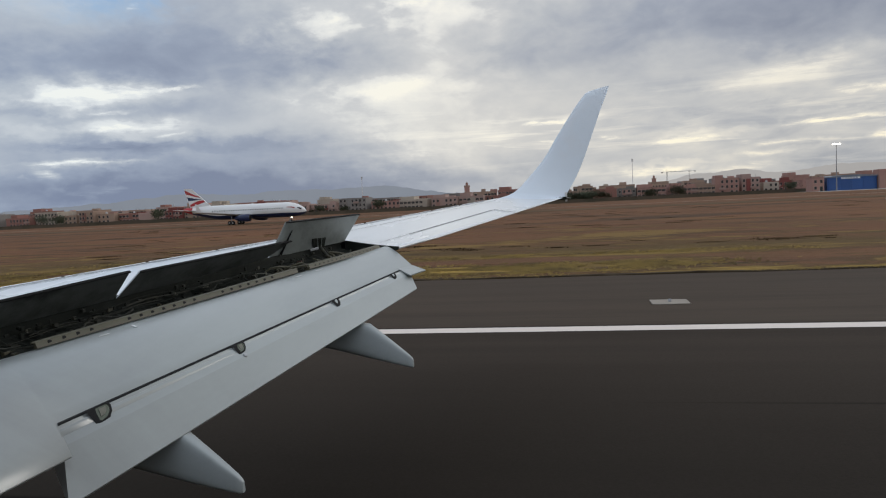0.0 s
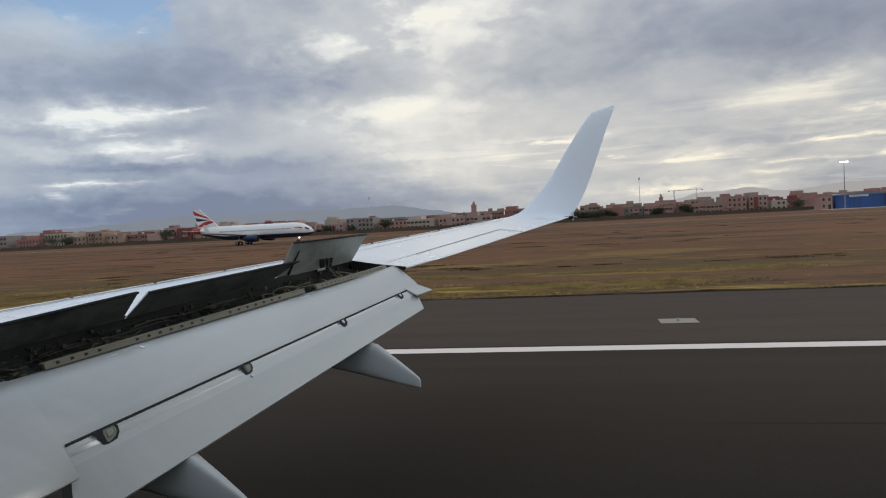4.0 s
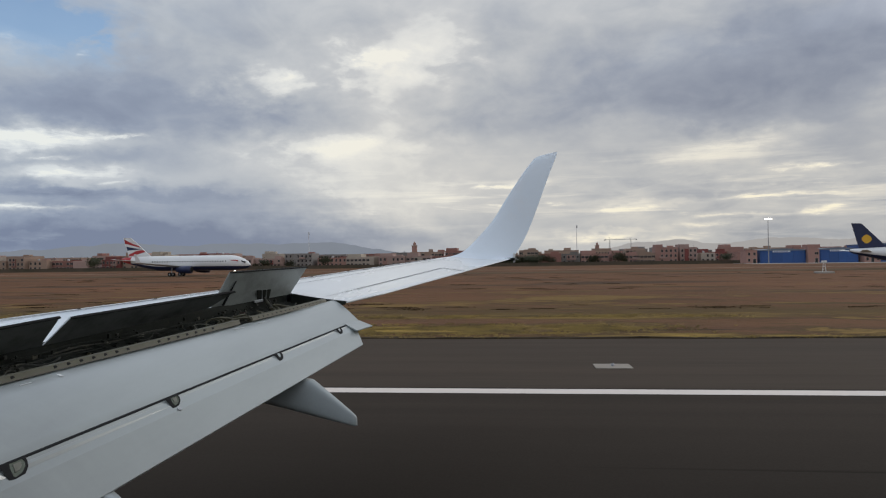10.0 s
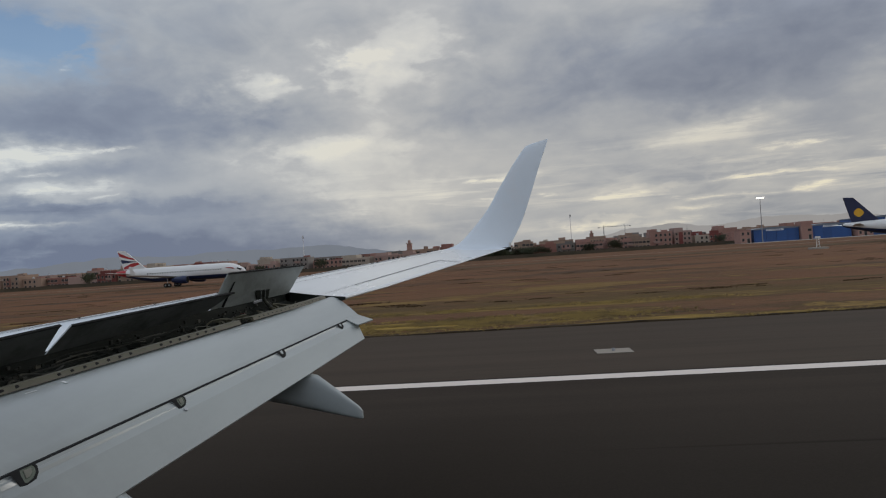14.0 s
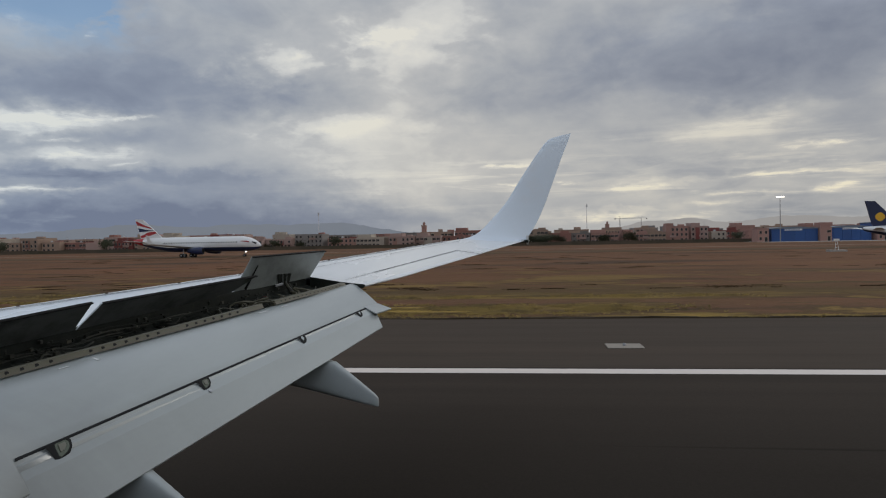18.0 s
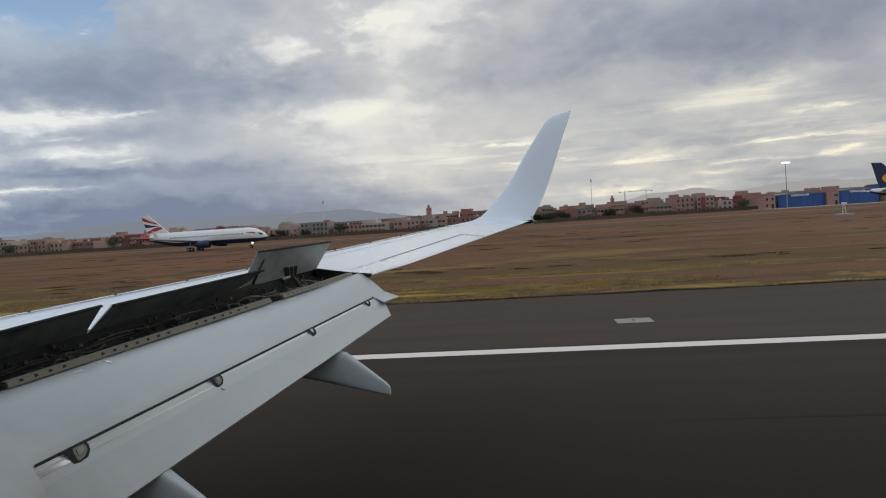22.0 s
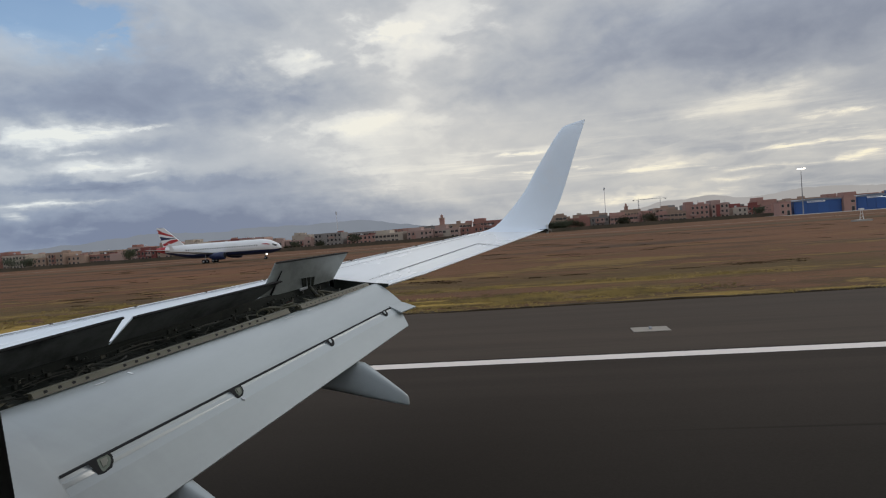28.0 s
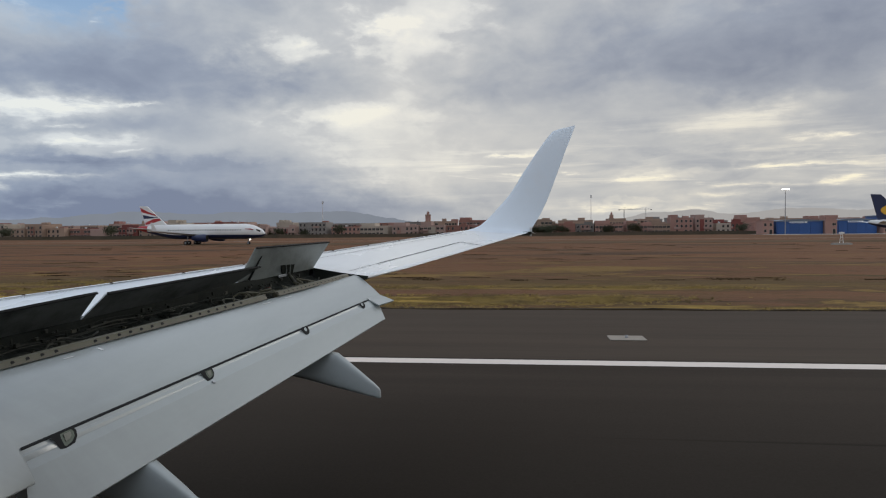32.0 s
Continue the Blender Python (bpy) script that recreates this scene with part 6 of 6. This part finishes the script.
        tube(b, (0.43 * L, sgn * 2.9, 0.55), (0.43 * L, sgn * 2.7, zc - 1.2), 0.16, seg=8)
        part("gear_leg", b, M["steel"], t)
    for sgn in (-1, 1):
        b = bmesh.new()
        tube(b, (0.87 * L, sgn * 0.2, 0.38), (0.87 * L, sgn * 0.5, 0.38), 0.38, seg=12)
        wheel = part("wheel", b, M["black_rubber"], t)
        b = bmesh.new()
        tube(b, (0.87 * L, sgn * 0.18, 0.38), (0.87 * L, sgn * 0.52, 0.38), 0.18, seg=10)
        part("rim", b, M["grey_paint"], wheel)
    b = bmesh.new()
    tube(b, (0.87 * L, 0, 0.38), (0.87 * L, 0, zc - 1.6), 0.12, seg=8)
    part("gear_leg", b, M["steel"], t)
    if red:
        part("taxi_light", boxed(0.875 * L, 0.885 * L, -0.25, 0.25, 1.15, 1.5, bevel=0.05), M["lamp_glow"], t, "lit white taxi light")
    b = bmesh.new()
    loft(b, [[(0.945 * L + px, yy, zc + 0.62 + pz) for px, pz in ((0, 0), (1.1, -0.35), (0.9, -0.75), (-0.1, -0.25))] for yy in (-1.42, 1.42)])
    part("cockpit_windows", b, M["dark_glass"], t)
    for k in range(30):
        part("cabin_window", CABIN_WINDOW, None, t, at=Matrix.Translation((0.27 * L + k * 0.56 * L / 29, -math.sqrt(R_ * R_ - 0.2), zc + 0.45)))
    return t


bm = bmesh.new()
box(bm, -0.12, 0.12, -0.03, 0.05, -0.18, 0.18)
CABIN_WINDOW = mesh_of("cabin_window", bm, M["dark_glass"])
airliner(-109.5, 187, "red")
airliner(87, 189, "yellow")

mastp = thing("instrument_mast", "small pale instrument mast on a concrete base in the field", "mast", at=(64, 150, 0))
part("base", boxed(-1.6, 1.6, -1.2, 1.2, -0.05, 0.35, bevel=0.05), M["apron_concrete"], mastp)
bm = bmesh.new()
for sx in (-0.35, 0.35):
    tube(bm, (sx, 0, 0.35), (sx * 0.4, 0, 2.3), 0.05, 0.04, 6)
for k in range(3):
    tube(bm, (-0.33 + k * 0.04, 0, 0.7 + k * 0.6), (0.33 - k * 0.04, 0, 1.0 + k * 0.6), 0.03, 0.03, 5)
part("lattice", bm, M["white_paint"], mastp)
part("instrument_box", boxed(-0.45, 0.45, -0.3, 0.3, 2.2, 2.6, bevel=0.04), M["white_paint"], mastp)


# ---------------------------------------------------------------- beside the runway
def edge_light(x):
    t = thing("runway_edge_light", "runway edge light on a pale concrete pad", "runway light", "edge lights along the runway", at=(x, 24.6, 0.024))
    part("pad", boxed(-0.62, 0.62, -0.5, 0.5, 0.0, 0.03, bevel=0.01), M["pale_concrete"], t)
    bm = bmesh.new()
    tube(bm, (0, 0, 0.03), (0, 0, 0.07), 0.06, 0.05, 10)
    tube(bm, (0, 0, 0.07), (0, 0, 0.12), 0.07, 0.04, 10)
    part("lamp", bm, M["steel"], t)


for ex in (-116.5, -56.5, 3.5, 63.5, 123.5):
    edge_light(ex)

# dry grass tufts on the verge and in the field: too many to count
grng = random.Random(4)
verts, faces = [], []
def tuft(x, y, h, n):
    for k in range(n):
        a = grng.random() * 6.283
        l = h * (0.6 + 0.7 * grng.random())
        ox, oy = x + grng.gauss(0, h * 0.5), y + grng.gauss(0, h * 0.5)
        bx, by = math.cos(a) * 0.04, math.sin(a) * 0.04
        tx, ty = ox + grng.gauss(0, l * 1.1), oy + grng.gauss(0, l * 0.6)
        i = len(verts)
        verts.extend(((ox - bx, oy - by, -0.02), (ox + bx, oy + by, -0.02), (tx, ty, l)))
        # wound so that the blades' lit side looks over the runway
        faces.append((i, i + 1, i + 2) if (2 * bx) * l - 0.0 > 0 else (i + 1, i, i + 2))


for k in range(26):
    cx, cy = grng.uniform(-70, 62), 35.5 + abs(grng.gauss(0, 9.0))
    rx, ry = grng.uniform(3.0, 10.0), grng.uniform(0.8, 2.4)
    for j in range(int(110 * rx * ry ** 0.5)):
        x, y = cx + grng.gauss(0, rx * 0.5), cy + grng.gauss(0, ry * 0.5)
        if y > 33.3 and noise.noise((x * 0.4, y * 0.7, 7.0)) > -0.12:
            tuft(x, y, 0.05 + 0.07 * grng.random(), 6)
for k in range(2600):
    x = grng.uniform(-75, 60)
    if noise.noise((x * 0.11, 1.0, 9.0)) + 0.5 * noise.noise((x * 0.5, 1.0, 2.0)) > -0.02:
        tuft(x, 33.1 + abs(grng.gauss(0, 0.35)) + 0.5 * noise.noise((x * 0.09, 33.0, 0)), 0.06 + 0.08 * grng.random(), 7)
me = bpy.data.meshes.new("dry_grass")
me.from_pydata(verts, [], faces)
me.materials.append(M["dry_grass"])
me.polygons.foreach_set("use_smooth", [True] * len(faces))
me.normals_split_custom_set_from_vertices([(0.0, -0.3, 0.95)] * len(verts))
tagged(new("dry_grass", me), "yellowed dry grass tufts along the runway verge", "grass", kind="stuff")

# low dark tussocks scattered over the field: too many to count
verts, faces = [], []
for k in range(300):
    y0 = 52.0 + 130.0 * grng.random() ** 1.3
    x0 = grng.uniform(-0.75, 0.55) * y0 + grng.gauss(0, 3)
    if noise.noise((x0 * 0.03, y0 * 0.05, 3.0)) < -0.05:
        continue
    rx, h = 0.5 + 1.8 * grng.random(), 0.02 + 0.05 * grng.random()
    for j in range(int(170 * rx)):
        a = grng.random() * 6.283
        ox, oy = x0 + grng.gauss(0, rx * 0.45), y0 + grng.gauss(0, rx * 0.22)
        bx, by = math.cos(a) * 0.07, math.sin(a) * 0.07
        i = len(verts)
        verts.extend(((ox - bx, oy - by, -0.02), (ox + bx, oy + by, -0.02), (ox + grng.gauss(0, 0.16), oy + grng.gauss(0, 0.1), h * (0.5 + 0.8 * grng.random()))))
        faces.append((i, i + 1, i + 2))
me = bpy.data.meshes.new("dark_tussock")
me.from_pydata(verts, [], faces)
me.materials.append(M["tussock"])
tagged(new("dark_tussock", me), "low dark dry tussocks scattered over the bare field", "grass", kind="stuff")

# ---------------------------------------------------------------- farther back along the approach
for k, tx in enumerate((9.0, 39.0)):
    for ty in (8.2, 4.0):
        solid("touchdown_marking", boxed(tx, tx + 22.5, ty, ty + 3.0, 0.026, 0.034), M["line_paint"], "broad white touchdown bar painted on the runway", "marking", "touchdown bars on the runway")


def ribbon(name, pts, width, z, mat, label, category, kind="structure"):
    """A paved or painted ribbon along a smooth line of points."""
    line = []
    for i in range(len(pts) - 1):
        p0, p1, p2, p3 = (Vector((*pts[min(max(j, 0), len(pts) - 1)], 0)) for j in (i - 1, i, i + 1, i + 2))
        for k in range(10):
            t = k / 10
            line.append(0.5 * ((2 * p1) + (p2 - p0) * t + (2 * p0 - 5 * p1 + 4 * p2 - p3) * t * t + (3 * p1 - p0 - 3 * p2 + p3) * t ** 3))
    line.append(Vector((*pts[-1], 0)))
    bm = bmesh.new()
    rows = []
    for i, p in enumerate(line):
        d = (line[min(i + 1, len(line) - 1)] - line[max(i - 1, 0)]).normalized()
        n = Vector((-d.y, d.x, 0)) * width / 2
        rows.append([p + n + Vector((0, 0, z)), p - n + Vector((0, 0, z)), p - n + Vector((0, 0, -0.05)), p + n + Vector((0, 0, -0.05))])
    loft(bm, rows)
    return solid(name, bm, mat, label, category, kind=kind)


ribbon("exit_taxiway", [(46, 33.2), (60, 52), (88, 92), (124, 150), (150, 176)], 24, 0.022, M["taxi_asphalt"], "curved exit taxiway between runway and parallel taxiway", "taxiway")
ribbon("taxi_centre_line", [(32, 24), (52, 42), (88, 92), (124, 150), (150, 187)], 0.35, 0.042, M["yellow_line"], "curved yellow taxiway centre line", "marking")
ribbon("holding_line", [(64, 78), (76, 70), (88, 62)], 0.5, 0.044, M["yellow_line"], "yellow holding line across the taxiway", "marking")
ribbon("farm_track", [(190, 40), (230, 66), (300, 80), (420, 84)], 3.0, 0.012, M["mud_wall"], "rutted earth track through the scrub", "track")

# ruined mud-brick farmstead in the scrub
rr = random.Random(9)
ruin = thing("ruined_farmhouse", "roofless ruined mud-brick farmhouse with crumbling walls", "ruin", at=(270, 48, 0), turn=14)
for x0, y0, x1, y1, h in ((0, 0, 13, 0, 3.0), (13, 0, 13, 9, 2.7), (13, 9, 0, 9, 3.1), (0, 9, 0, 0, 2.9), (6, 0, 6, 9, 2.4), (13, 2, 24, 2, 1.9), (24, 2, 24, 12, 1.6), (24, 12, 13, 12, 1.8), (13, 9, 13, 12, 2.2)):
    bm = bmesh.new()
    a, b = Vector((x0, y0, 0)), Vector((x1, y1, 0))
    d = (b - a).normalized()
    n = Vector((-d.y, d.x, 0)) * 0.27
    rings = []
    steps = 12
    for k in range(steps + 1):
        c = a.lerp(b, k / steps)
        t = h - 0.7 * max(0.0, noise.noise((c.x * 0.5, c.y * 0.5, 4.0)) + 0.1) - 0.15 * rr.random()
        rings.append([c - n, c + n, c + n * 0.85 + Vector((0, 0, t)), c - n * 0.85 + Vector((0, 0, t))])
    loft(bm, rings)
    part("wall", bm, M["mud_wall"], ruin)
part("roof_slab", boxed(0.3, 5.7, 0.3, 8.7, 2.3, 2.5), M["plaster_ochre"], ruin, "sagging flat earth roof")
for bx, by, k, sc in ((279, 56, 2, 0.8), (283, 58, 1, 0.9), (287, 57, 0, 0.7), (262, 52, 1, 0.5)):
    tree(bx, by, k, sc, rr.random() * 360)
bush = []
for k in range(2):
    bm = bmesh.new()
    for j in range(160):
        o = Vector((rr.gauss(0, 0.55), rr.gauss(0, 0.55), abs(rr.gauss(0.25, 0.25))))
        u = Vector((rr.gauss(0, 1), rr.gauss(0, 1), rr.gauss(0, 1))).normalized() * 0.12
        v = u.orthogonal().normalized() * 0.09
        bm.faces.new([bm.verts.new(o + w) for w in (u, v, -u, -v)])
    bush.append(mesh_of("scrub_bush", bm, M["leaf"]))
for k in range(46):
    bx, by = rr.uniform(150, 430), rr.uniform(36, 170)
    solid("scrub_bush", bush[k % 2], None, "low dusty green scrub bush on bare earth", "bush", "scrub bushes in the field", at=Matrix.Translation((bx, by, 0)) @ Matrix.Scale(0.6 + 0.9 * rr.random(), 4))
